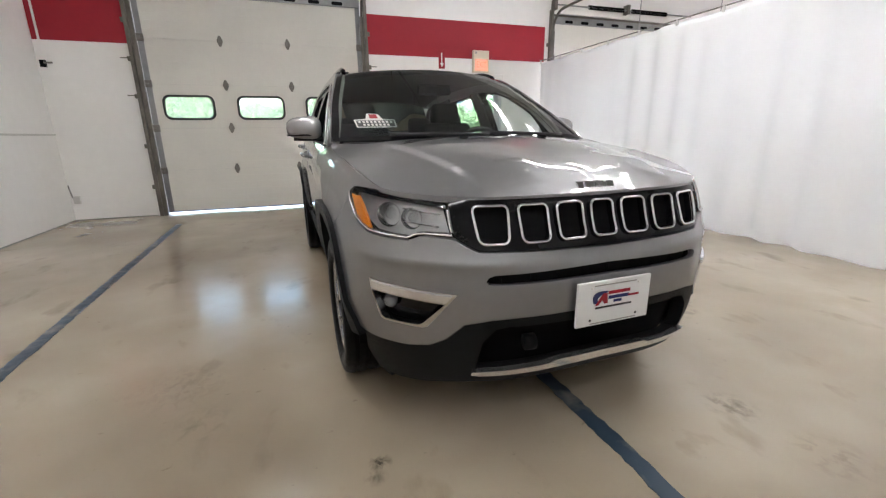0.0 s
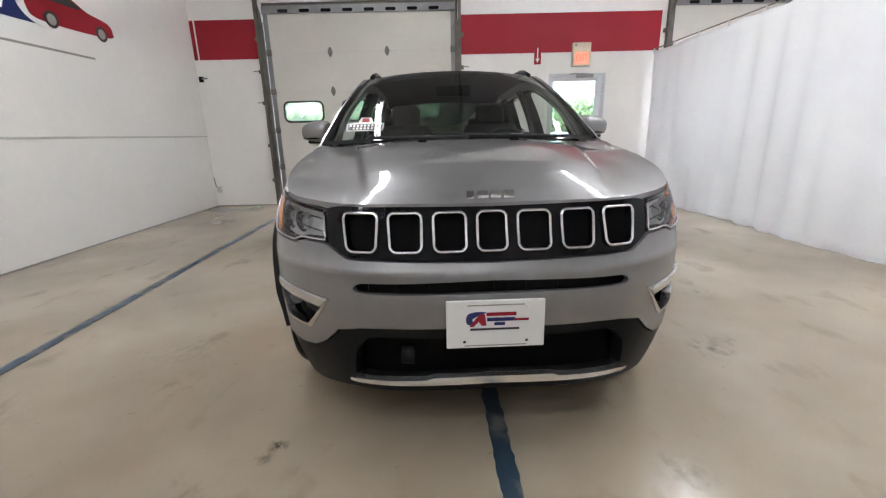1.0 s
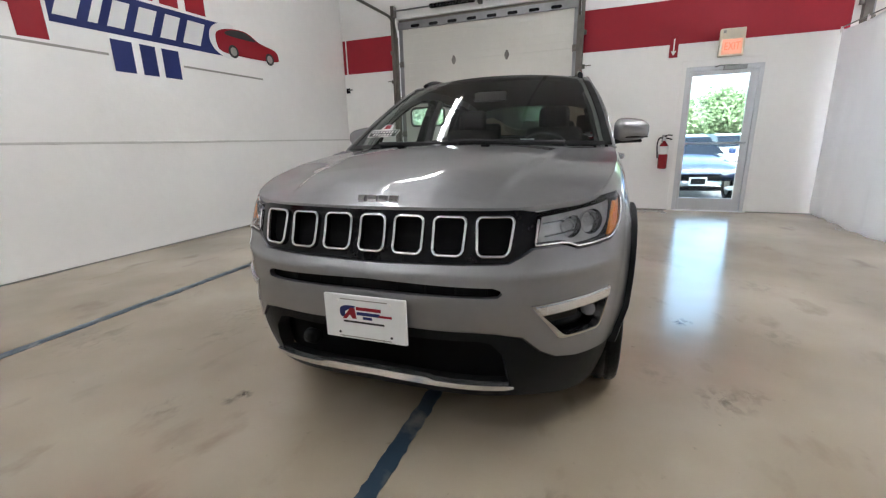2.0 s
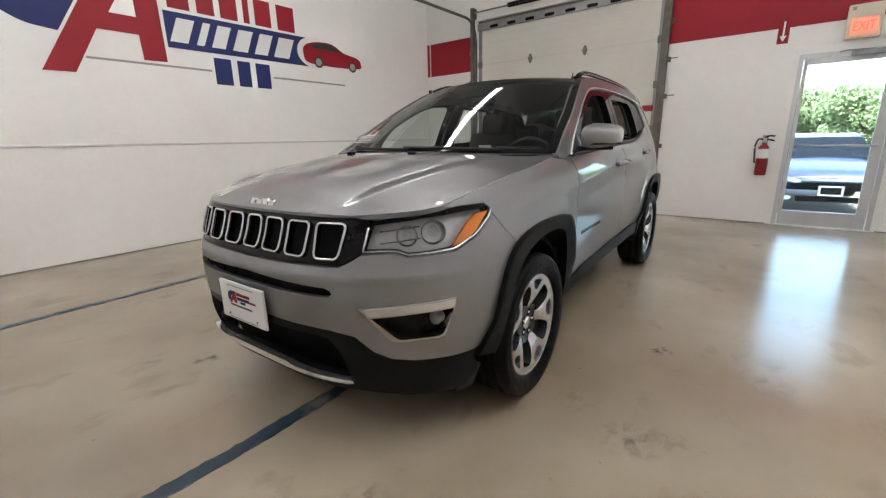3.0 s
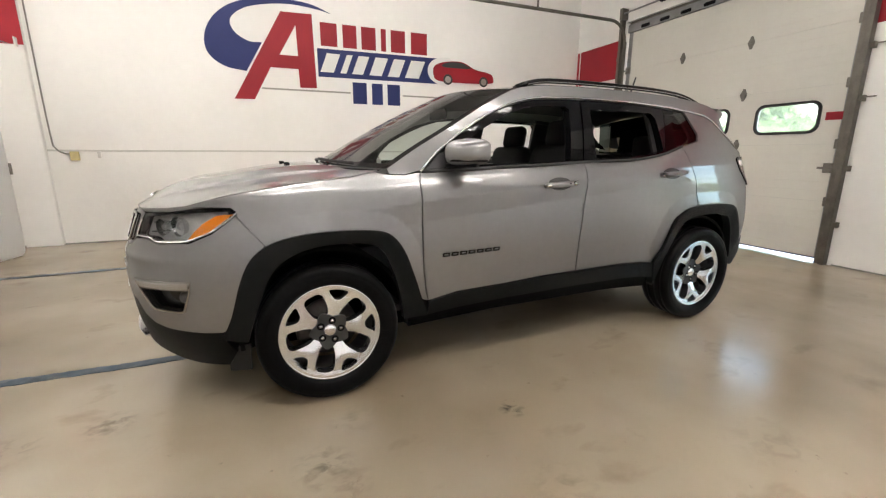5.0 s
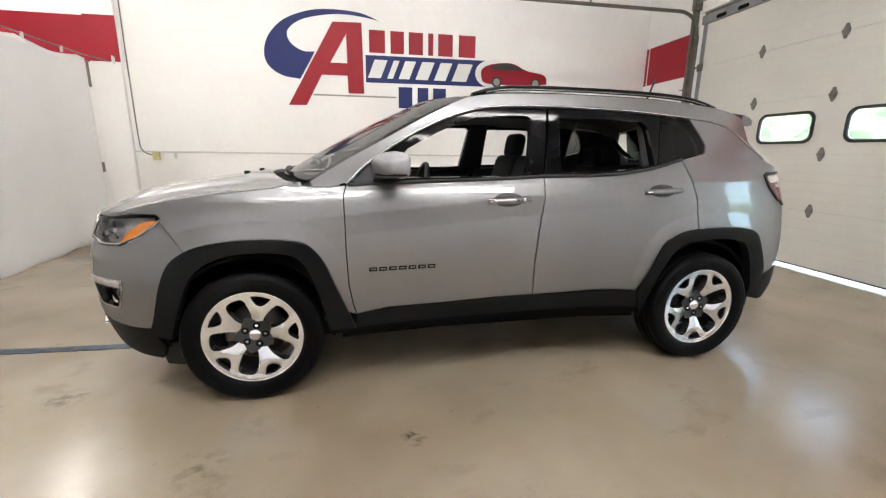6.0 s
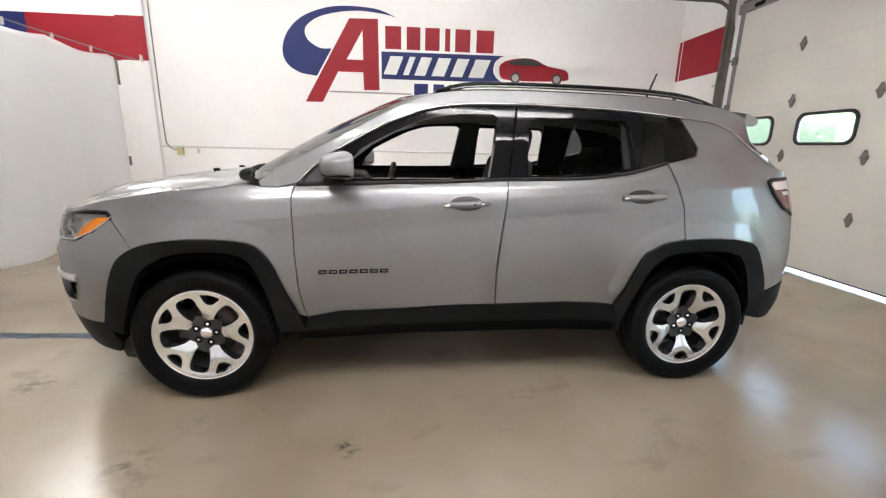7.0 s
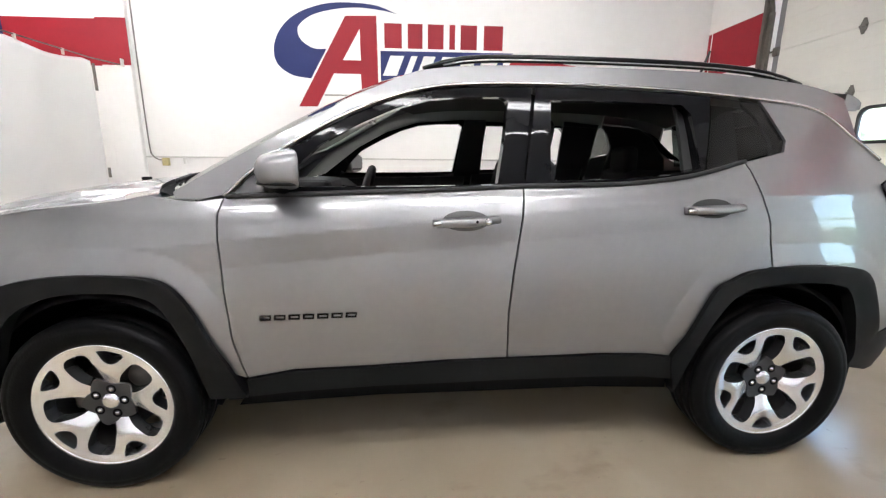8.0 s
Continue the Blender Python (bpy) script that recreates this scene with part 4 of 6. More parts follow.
def skin(u, z, out=0.0):
    """The car's skin; u runs from the nose round the left side to the tail, and past either end onto the right side."""
    u, z = np.broadcast_arrays(np.asarray(u, float), np.asarray(z, float))
    flip = (u < U0) | (u > U1)
    v = np.where(u < U0, 2 * U0 - u, np.where(u > U1, 2 * U1 - u, u))
    x, y, nx, ny = (np.interp(v, _arc, c) for c in (_pl[:, 0], _pl[:, 1], _nor[:, 0], _nor[:, 1]))
    h = np.maximum(z - 1.10, 0)
    shoulder = hermite((0, .5, 1.0, 1.5, 2.0, 2.5, 3.1), (.910, .960, 1.005, 1.045, 1.083, 1.112, 1.125), v)
    crease = .012 * np.clip(1 - np.abs(z - shoulder) / np.where(z < shoulder, .10, .13), 0, 1) * np.clip(v / .25, 0, 1) * np.clip((3.25 - v) / .3, 0, 1)
    belt = hermite((.5, .9, 1.3, 1.94, 2.16, 2.284, 2.444), (1.10, 1.114, 1.128, 1.15, 1.173, 1.196, 1.238), v)
    lip_in = .011 * np.where(z < belt, np.exp(-(((belt - z) / .018) ** 2)), np.clip(1 - (z - belt) / .2, 0, 1)) * np.clip((v - .4) / .15, 0, 1) * np.clip((2.6 - v) / .2, 0, 1)
    bulge = .015 * np.clip(1 - arch_gap(v, z) / .085, 0, 1)
    ledge = .009 * np.exp(-(((z - .742) / .026) ** 2)) * np.clip((-v - .42) / .3, 0, 1)
    d = out - inset(v, np.minimum(z, 1.10)) + crease + ledge + bulge - lip_in - .30 * h - .22 * h * h
    x = x + nx * d
    return np.stack([np.where(flip, -x, x), y + ny * d, z], -1)


def lifted(amount):
    return lambda a, b, o: skin(a, b, o + amount)


def both(half):
    """A full-width outline from its left half, which begins and ends at the middle of the nose."""
    h = np.array(half, float)
    m = h[::-1].copy()
    m[:, 0] = 2 * U0 - m[:, 0]
    keep = np.abs(m[:, 0] - U0) > 1e-6
    return np.vstack([h, m[keep]])


car = empty("car", "silver-grey compact sport utility car with black cladding", "car", pose(-0.008, 0.008, 0, 0, 0, 1.9))

SEAM_F = [(.499, 1.100), (.486, 1.052), (.489, .91), (.490, .772), (.498, .596), (.516, .486), (.531, .432)]
SEAM_M = [(1.558, 1.140), (1.543, 1.024), (1.518, .826), (1.507, .674), (1.515, .486)]
SEAM_R = [(2.444, 1.238), (2.483, 1.13), (2.517, 1.018), (2.530, .914), (2.532, .848)]
BELT = smooth_curve([(.508, 1.100), (.90, 1.114), (1.30, 1.128), (1.544, 1.140), (1.94, 1.150), (2.16, 1.173), (2.284, 1.196), (2.444, 1.238)], 8)
CLADTOP = [(.531, .432), (.70, .462), (1.0, .470), (1.28, .484), (1.515, .488), (1.90, .491), (2.08, .482), (2.19, .472)]
FLARE_FI = smooth_curve([(-.340, .36), (-.285, .52), (-.225, .666), (-.155, .736), (-.05, .778), (.075, .788), (.20, .778), (.273, .738), (.325, .636), (.365, .498), (.392, .352)], 6)
FLARE_RI = smooth_curve([(2.236, .29), (2.262, .414), (2.308, .57), (2.366, .686), (2.431, .750), (2.530, .774), (2.695, .780), (2.839, .766), (2.905, .726), (2.975, .588), (3.02, .444), (3.00, .372)], 6)
CHROME_LINE = smooth_curve([(.500, 1.108), (.585, 1.190), (.70, 1.275), (.80, 1.335), (.90, 1.390), (1.0, 1.435), (1.12, 1.478), (1.29, 1.513), (1.57, 1.527), (1.95, 1.525), (2.25, 1.513), (2.55, 1.488), (2.74, 1.466), (2.85, 1.430), (2.97, 1.345), (3.045, 1.298), (3.11, 1.255)], 6)
TOP_LINE = smooth_curve([(.33, 1.120), (.50, 1.222), (.695, 1.328), (.892, 1.436), (1.096, 1.535), (1.224, 1.574), (1.45, 1.594), (1.80, 1.600), (2.30, 1.594), (2.60, 1.575), (2.85, 1.545), (2.99, 1.505)], 6)


def span(line, a, b):
    k = (line[:, 0] >= a) & (line[:, 0] <= b)
    return line[k]


def drop_by(line, dz):
    return np.array(line) + (0, dz)


# lower skin, panel by panel
NOSE_CUT = [(-.335, .928), (-.232, .806)]
HOOD_EDGE = [(U0, .950), (-1.13, .952), (-.90, .951), (-.80, .956), (-.65, .964), (-.56, .974), (-.404, 1.012), (-.135, 1.058), (.165, 1.092), (.215, 1.102)]
LAMP = [(-.825, .930), (-.65, .950), (-.47, .965), (-.365, .964), (-.338, .950), (-.362, .920), (-.442, .864), (-.535, .826), (-.62, .820), (-.704, .817), (-.735, .830), (-.76, .833), (-.856, .830)]
slot_hole = both([(U0, .716), (-1.0, .706), (-.978, .698), (-.970, .686), (-.982, .674), (-1.02, .672), (U0, .674)])
FOG = [(-.880, .640), (-.70, .650), (-.540, .655), (-.548, .606), (-.582, .514), (-.60, .506), (-.755, .506), (-.775, .512), (-.818, .564)]
FOG_R = [(2 * U0 - a, b) for a, b in FOG]
bumper_low = [(-.436, .414), (-.514, .414), (-.692, .424), (-.777, .440), (-.837, .472), (-.90, .530), (-.99, .548), (-1.07, .553), (U0, .556)]
bumper_half = [(U0, .768), (-1.12, .775), (-.946, .778), (-.903, .798), (-.862, .821), (-.76, .826), (-.737, .822), (-.706, .810), (-.62, .813), (-.533, .818), (-.437, .858), (-.348, .925), (-.338, .924), (-.238, .803)]
bumper_half += [tuple(p) for p in FLARE_F[(FLARE_F[:, 1] < .795) & (FLARE_F[:, 0] < 0) & (FLARE_F[:, 1] > .42)][::-1]] + bumper_low
sheet("front_bumper", both(bumper_half), skin, PAINT, car, "silver front bumper skin", holes=[slot_hole, FOG, FOG_R], step=0.03, flange=0.02)
fender = [tuple(p) for p in HOOD_EDGE[5:]]
fender = [(a, b - .006) for a, b in fender] + [(.24, 1.108), (.33, 1.094), (.42, 1.090)] + [(a - .003, b) for a, b in SEAM_F]
fender += [tuple(p) for p in FLARE_F[(FLARE_F[:, 0] > -.232)][::-1] if p[1] > .44] + [(-.2355, .8045), (-.3345, .926), (-.340, .950), (-.365, .968), (-.47, .969)]
sheet("front_fender", fender, skin, PAINT, car, "silver front wing", mirror=True, step=0.014)
door = [(a + .003, b) for a, b in SEAM_F][::-1] + [tuple(p) for p in span(BELT, .51, 1.55)] + [(a - .003, b) for a, b in SEAM_M] + [tuple(p) for p in CLADTOP[::-1] if p[0] < 1.51]
front_doors = sheet("front_door", door, skin, PAINT, car, "silver front door, window lowered", mirror=True, step=0.014)
rdoor = [(a + .003, b) for a, b in SEAM_M][::-1] + [tuple(p) for p in span(BELT, 1.565, 2.43)] + [(a - .003, b) for a, b in SEAM_R] + [tuple(p) for p in FLARE_R[FLARE_R[:, 0] < 2.52][::-1]] + [tuple(p) for p in CLADTOP[::-1] if 1.52 < p[0] < 2.15]
rear_doors = sheet("rear_door", rdoor, skin, PAINT, car, "silver rear door", mirror=True, step=0.014)
QGLASS = [(2.345, 1.494), (2.53, 1.474), (2.556, 1.45), (2.622, 1.325), (2.612, 1.288), (2.45, 1.246), (2.285, 1.206)]
quarter = [(a + .003, b) for a, b in SEAM_R][::-1] + [(2.46, 1.242), (2.613, 1.280), (2.630, 1.325), (2.563, 1.455), (2.548, 1.480)] + [tuple(p) for p in drop_by(span(CHROME_LINE, 2.58, 3.105), -.008)]
quarter += [(3.15, 1.232), (3.26, 1.212), (3.45, 1.205), (3.45, 1.176), (3.26, 1.174), (3.12, 1.170), (3.085, 1.155), (3.090, 1.130), (3.125, 1.075), (3.20, 1.002), (3.30, .960), (3.50, .955), (3.50, .560), (3.30, .556), (3.16, .525)] + [tuple(p) for p in FLARE_R[FLARE_R[:, 0] > 2.54][::-1]]
sheet("quarter_panel", quarter, skin, PAINT, car, "silver rear quarter panel", mirror=True, step=0.014)
sheet("tailgate", [(3.505, .56), (2 * U1 - 3.505, .56), (2 * U1 - 3.505, .955), (2 * U1 - 3.6, .985), (2 * U1 - 3.46, 1.205), (3.46, 1.205), (3.6, .985), (3.505, .955)], skin, PAINT, car, "silver tailgate", step=0.05)
tail = [(3.094, 1.150), (3.13, 1.163), (3.26, 1.167), (3.595, 1.168), (3.595, .99), (3.30, .968), (3.205, 1.008), (3.132, 1.08), (3.098, 1.130)]
for lens in sheet("tail_light", tail, lifted(.006), TAIL_RED, car, "red and clear rear lamp", mirror=True, step=0.02, flange=.03):
    side = 1 if sum(v.co.x for v in lens.data.vertices) > 0 else -1
    clear = lambda a, b, o: skin(a, b, o + .009) * (side, 1, 1)
    sheet("clear_lens", [(3.12, 1.150), (3.26, 1.156), (3.56, 1.158), (3.56, 1.115), (3.26, 1.112), (3.135, 1.108), (3.112, 1.132)], clear, LENS_WHITE, lens, "clear upper lens", step=.02, flange=.003)
    sheet("inner_bar", [(3.20, 1.098), (3.30, 1.10), (3.56, 1.10), (3.56, 1.082), (3.30, 1.080), (3.215, 1.078)], clear, LENS_WHITE, lens, "pale light bar", step=.02, flange=.003)
rim_out, rim_in = [(3.32, 1.178), (3.26, 1.177), (3.12, 1.173), (3.082, 1.157), (3.087, 1.130), (3.122, 1.073), (3.198, .999), (3.32, .958)], [(3.32, .974), (3.207, 1.014), (3.138, 1.082), (3.105, 1.132), (3.104, 1.146), (3.13, 1.158), (3.26, 1.163), (3.32, 1.164)]
sheet("tail_light_rim", rim_out + rim_in, lifted(.009), GLOSS_BLACK, car, "black lamp surround", mirror=True, step=0.02, flange=.02)
# cladding
sheet("rear_valance", [(3.012, .378), (3.03, .445), (3.10, .535), (3.16, .52), (3.30, .551), (3.50, .555), (U1, .555), (2 * U1 - 3.1, .53), (2 * U1 - 3.012, .378), (2 * U1 - 3.2, .33), (U1, .30), (3.2, .33)], lifted(.004), CLAD, car, "black lower rear bumper", step=0.05)
flare_f = np.vstack([FLARE_F, FLARE_FI[::-1]])
sheet("front_wheel_arch", flare_f, lifted(.022), CLAD, car, "black plastic wheel arch trim", mirror=True, step=0.025, flange=.05)
flare_r = np.vstack([FLARE_R, [(3.04, .46)], FLARE_RI[::-1]])
sheet("rear_wheel_arch", flare_r, lifted(.022), CLAD, car, "black plastic wheel arch trim", mirror=True, step=0.025, flange=.05)
sill = [(.528, .350), (.70, .365), (1.0, .378), (1.30, .382), (1.515, .386), (1.90, .384), (2.10, .374), (2.225, .354), (2.19, .466), (2.08, .477), (1.90, .486), (1.515, .483), (1.28, .479), (1.0, .465), (.70, .457), (.531, .427)]
sheet("sill_cladding", sill, lifted(.012), CLAD, car, "black plastic door cladding strip", mirror=True, step=0.03, flange=.02)
sheet("sill", [(.45, .26), (1.0, .285), (1.9, .285), (2.26, .262), (2.235, .40), (1.5, .40), (.53, .39)], lifted(-.06), MATT_BLACK, car, "black underbody sill", mirror=True, step=0.05, flange=.06)
low_half = [(U0, .551), (-1.07, .548), (-.99, .543), (-.903, .524), (-.840, .467), (-.780, .435), (-.692, .419), (-.514, .409), (-.445, .409), (-.44, .37), (-.40, .30), (-.45, .225), (-.60, .235), (-.716, .250), (-.85, .275), (-.93, .285), (U0, .300)]
intake = both([(U0, .515), (-1.05, .518), (-1.005, .510), (-.962, .462), (-.935, .345), (U0, .365)])
sheet("lower_bumper", both(low_half), lifted(-.006), CLAD, car, "black plastic lower bumper", holes=[intake], step=0.03, flange=.05)
tube("tow_hook_cover", skin(np.array([-1.72, -1.68]), np.array([.44, .44]), -.035), .03, CLAD, car)
lip = both([(U0, .374), (-1.22, .370), (-1.20, .360), (-.98, .350), (-.925, .344), (-.922, .330), (-.95, .326), (-1.2, .335), (U0, .343)])
sheet("chrome_lip", lip, lambda a, b, o: skin(a, b, o + .010 + .006 * np.sin(np.clip((b - .31) / .08, 0, 1) * 3.14)), SATIN_LIP, car, "satin chrome lower bumper lip", step=0.02, flange=.03)
sheet("mud_flap", [(-.47, .17), (-.36, .17), (-.345, .32), (-.46, .30)], lifted(-.03), RUBBER, car, "black rubber air deflector", mirror=True, step=.04, flange=.02)

# dark spaces behind the openings
sheet("front_cavity", both([(U0, .94), (-.80, .93), (-.42, .90), (-.50, .45), (-.80, .30), (U0, .29)]), lifted(-.075), MATT_BLACK, car, step=.06, rim=False)
sheet("door_liner", [(.42, .30), (2.27, .30), (2.27, .50), (2.36, .80), (2.50, .85), (2.45, 1.16), (1.5, 1.10), (.42, 1.05)], lifted(-.045), MATT_BLACK, car, mirror=True, step=.08, rim=False)
sheet("tail_liner", [(3.02, .45), (U1, .40), (U1, 1.1), (3.1, 1.15), (3.0, .8)], lifted(-.05), MATT_BLACK, car, mirror=True, step=.08, rim=False)
tray = bmesh.new()
_lo, _hi = ([tray.verts.new((x, y, z)) for x, y in ((-.40, -.66), (.40, -.66), (.60, -.52), (.64, -.38), (-.64, -.38), (-.60, -.52))] for z in (.285, .305))
tray.faces.new(_lo[::-1])
tray.faces.new(_hi)
for k in range(6):
    tray.faces.new((_lo[k], _lo[(k + 1) % 6], _hi[(k + 1) % 6], _hi[k]))
part("undertray", tray, MATT_BLACK, car)
box("underbody", (-.60, -.52, .22), (.60, 3.0, .32), MATT_BLACK, car, bevel=.02)

# lower grille slot, fog lights
sheet("lower_grille", slot_hole, lifted(-.03), MATT_BLACK, car, "black mesh in the bumper slot", step=.04, rim=False)
for k in range(9):
    u = U0 - .40 + k * .10
    box_pts = skin(np.array([u, u]), np.array([.676, .712]), -.018)
    tube("grille_rib", box_pts, .003, MATT_BLACK, car, sides=6)
for s, fog in ((1, FOG), (-1, FOG_R)):
    cu = [2 * U0 - a if s < 0 else a for a in (-.838, -.70, -.552, -.557, -.590, -.606, -.742, -.758)]
    inner = list(zip(cu, (.602, .610, .614, .600, .522, .514, .515, .523)))
    fl = sheet("fog_light", fog, lifted(.004), FOG_FRAME, car, "satin chrome fog lamp surround", holes=[inner], step=.02, flange=.03)
    drl = [(2 * U0 - a if s < 0 else a, b) for a, b in ((-.862, .634), (-.70, .644), (-.548, .649), (-.553, .622), (-.70, .616), (-.842, .610))]
    sheet("light_strip", drl, lifted(.010), SATIN_LIP, fl, "clear daytime light strip", step=.02, flange=.01)
    sheet("fog_cavity", fog, lifted(-.05), GLOSS_BLACK, fl, step=.03, rim=False)
    c = skin(np.array([2 * U0 + .615 if s < 0 else -.615]), np.array([.57]), -.03)[0]
    revolve("fog_lens", [(0, -.012), (.014, -.010), (.024, -.004), (.027, .008), (.027, .03)], FOG_GREY, fl, "round fog lens", axis="y", at=tuple(c), segs=20)

# grille: gloss panel with seven chrome-rimmed slots
grille_half = [(U0, .944), (-1.13, .946), (-.90, .945), (-.835, .934), (-.862, .833), (-.876, .822), (-.905, .804), (-.948, .784), (-1.12, .780), (U0, .773)]
slots = []
for k in range(-3, 4):
    # inner and outer edge of a slot from the middle, and how far the outer edge leans out at the top
    a0, a1, lean = ((-.046, .046, 0), (.082, .184, .002), (.222, .328, .007), (.370, .484, .016))[abs(k)]
    pts = [(a + (lean * (b - .862) / .06 if a > (a0 + a1) / 2 else 0), b) for a, b in round_rect(a0, .805, a1, .924, .02)]
    slots.append([(U0 + a, b) if k >= 0 else (U0 - a, b) for a, b in pts])
sheet("grille", both(grille_half), lifted(-.004), GLOSS_BLACK, car, "gloss black grille panel with seven slots", holes=slots, step=.025, flange=.03)
for hole in slots:
    ring = densify(hole, .012)
    tube("slot_ring", skin(ring[:, 0], ring[:, 1], .004), .0055, CHROME, car, "chrome slot surround", sides=8, closed=True)
    sheet("slot_mesh", hole, lifted(-.026), MATT_BLACK, car, step=.04, rim=False)

# headlights
for s in (1, -1):
    def side_u(pts):
        return [(2 * U0 - a if s < 0 else a, b) for a, b in pts]
    hl = sheet("headlight", side_u(LAMP), lifted(-.002), CLEAR, car, "clear headlamp lens with an amber corner", step=.025, flange=.02)
    hl.visible_shadow = False
    sheet("housing", side_u(LAMP), lifted(-.045), LAMP_INNER, hl, "bright reflector", step=.03, rim=False)
    rim_in = [(-.816, .917), (-.65, .934), (-.47, .946), (-.375, .948), (-.368, .918), (-.446, .868), (-.537, .832), (-.62, .826), (-.702, .823), (-.733, .836), (-.76, .839), (-.846, .837)]
    sheet("bezel", side_u(LAMP), lifted(-.012), GLOSS_BLACK, hl, holes=[side_u(rim_in)], step=.02, flange=.012)
    trim_line = densify(np.array(side_u([(-.338, .945), (-.362, .920), (-.442, .866), (-.535, .829), (-.62, .823), (-.704, .820), (-.735, .833), (-.76, .836), (-.856, .833), (-.832, .926)])), .015)
    trim_line = trim_line[: -int(.5 / .015)]
    tube("chrome_trim", skin(trim_line[:, 0], trim_line[:, 1], .000), .0045, CHROME, hl, sides=6)
    sheet("amber_reflector", side_u([(-.352, .938), (-.42, .934), (-.47, .905), (-.505, .875), (-.540, .834), (-.49, .848), (-.44, .872), (-.385, .915)]), lifted(-.005), AMBER, hl, "amber side marker", step=.02, flange=.01)
    for uu, zz, r in ((-.60, .885, .042), (-.70, .878, .036)):
        c = skin(np.array([2 * U0 - uu if s < 0 else uu]), np.array([zz]), -.035)[0]
        bowl = revolve("projector", [(0, .03), (r * .5, .028), (r * .85, .012), (r, -.012), (r * 1.05, -.014)], CHROME, hl, "round projector", axis="y", segs=24)
        bowl.matrix_basis = pose(*c, 0, 0, s * 40)
        ball = revolve("bulb_lens", [(0, -.012), (r * .35, -.009), (r * .5, .004), (r * .5, .02)], CLEAR, hl, axis="y", segs=18)
        ball.matrix_basis = pose(*c, 0, 0, s * 40)
    for dz in (.86, .90):
        pts = skin(np.linspace(2 * U0 + .80 if s < 0 else -.80, 2 * U0 + .65 if s < 0 else -.65, 8), np.full(8, dz) + np.linspace(-.01, .005, 8), -.04)
        tube("reflector_rib", pts, .003, CHROME, hl, sides=6)

# bonnet: thin-plate skin through its edge and crown
edge_uz = densify(np.array(HOOD_EDGE), .03)[: -int(np.hypot(HOOD_EDGE[-1][0] - HOOD_EDGE[0][0], HOOD_EDGE[-1][1] - HOOD_EDGE[0][1]) / .03) - 1]
edge_uz = np.vstack([edge_uz, HOOD_EDGE[-1]])
edge_l = skin(edge_uz[:, 0], edge_uz[:, 1])
COWL = lambda x: .055 + .175 * (np.abs(x) / .70) ** 2.2
crown = [(0, -.745, .990), (0, -.69, 1.018), (0, -.58, 1.045), (0, -.30, 1.092), (0, -.08, 1.122), (0, .055, 1.136), (.22, -.69, 1.012), (.24, -.45, 1.064), (.26, -.15, 1.111), (.28, COWL(.28), 1.134),
         (.40, -.66, .992), (.42, -.50, 1.034), (.44, -.20, 1.088), (.47, COWL(.47), 1.124), (.55, -.52, 1.004), (.57, -.30, 1.046), (.59, -.02, 1.087), (.62, COWL(.62), 1.114)]
ctrl = [tuple(p) for p in edge_l] + crown
ctrl = np.array(ctrl + [(-x, y, z) for x, y, z in ctrl if x > .01])


def plate_kernel(r):
    return np.where(r > 1e-9, r * r * np.log(np.maximum(r, 1e-9)), 0)


_k = plate_kernel(np.linalg.norm(ctrl[:, None, :2] - ctrl[None, :, :2], axis=-1)) + 2e-5 * np.eye(len(ctrl))
_p = np.c_[np.ones(len(ctrl)), ctrl[:, :2]]
_w = np.linalg.solve(np.block([[_k, _p], [_p.T, np.zeros((3, 3))]]), np.r_[ctrl[:, 2], np.zeros(3)])


def bonnet(x, y, out=0.0):
    x, y = np.asarray(x, float), np.asarray(y, float)
    r = np.sqrt((x[:, None] - ctrl[None, :, 0]) ** 2 + (y[:, None] - ctrl[None, :, 1]) ** 2)
    z = plate_kernel(r) @ _w[: len(ctrl)] + _w[-3] + x * _w[-2] + y * _w[-1]
    step = np.clip((.43 + .18 * (y + .7) - np.abs(x)) / .035, 0, 1)
    ridge = .013 * step * step * (3 - 2 * step) * np.clip((y + .74) / .18, 0, 1) * np.clip((.16 - y) / .2, .3, 1)
    return np.stack([x, y, z + ridge + out], -1)


back = [(x, COWL(x)) for x in np.linspace(edge_l[-1, 0] - .01, 0, 16)]
half = [(p[0], p[1]) for p in edge_l] + back
hood_outline = np.array(half + [(-x, y) for x, y in half[::-1] if x > .01])
hood = sheet("bonnet", hood_outline, bonnet, PAINT, car, "silver ridged bonnet", step=.018, flange=.018)
for k, (a, b) in enumerate(((-.075, -.052), (-.040, -.006), (.004, .036), (.046, .078))):
    z0 = .972
    sheet("badge_bar", [(U0 + a, z0 - .013), (U0 + b, z0 - .013), (U0 + b, z0 + .013), (U0 + a, z0 + .013)], lambda u, v, o: skin(u, v, o - .012) + (0, 0, 0), CHROME, hood, step=.02, flange=.01)
for s in (1, -1):
    c = bonnet(np.array([s * .218]), np.array([-.085]))[0]
    part("washer_nozzle", box_bm(c + (-.02, -.012, -.002), c + (.02, .018, .012), .005), MATT_BLACK, hood)

# greenhouse
def rail_x(y, z):
    return skin(np.atleast_1d(y), np.atleast_1d(z))[0]


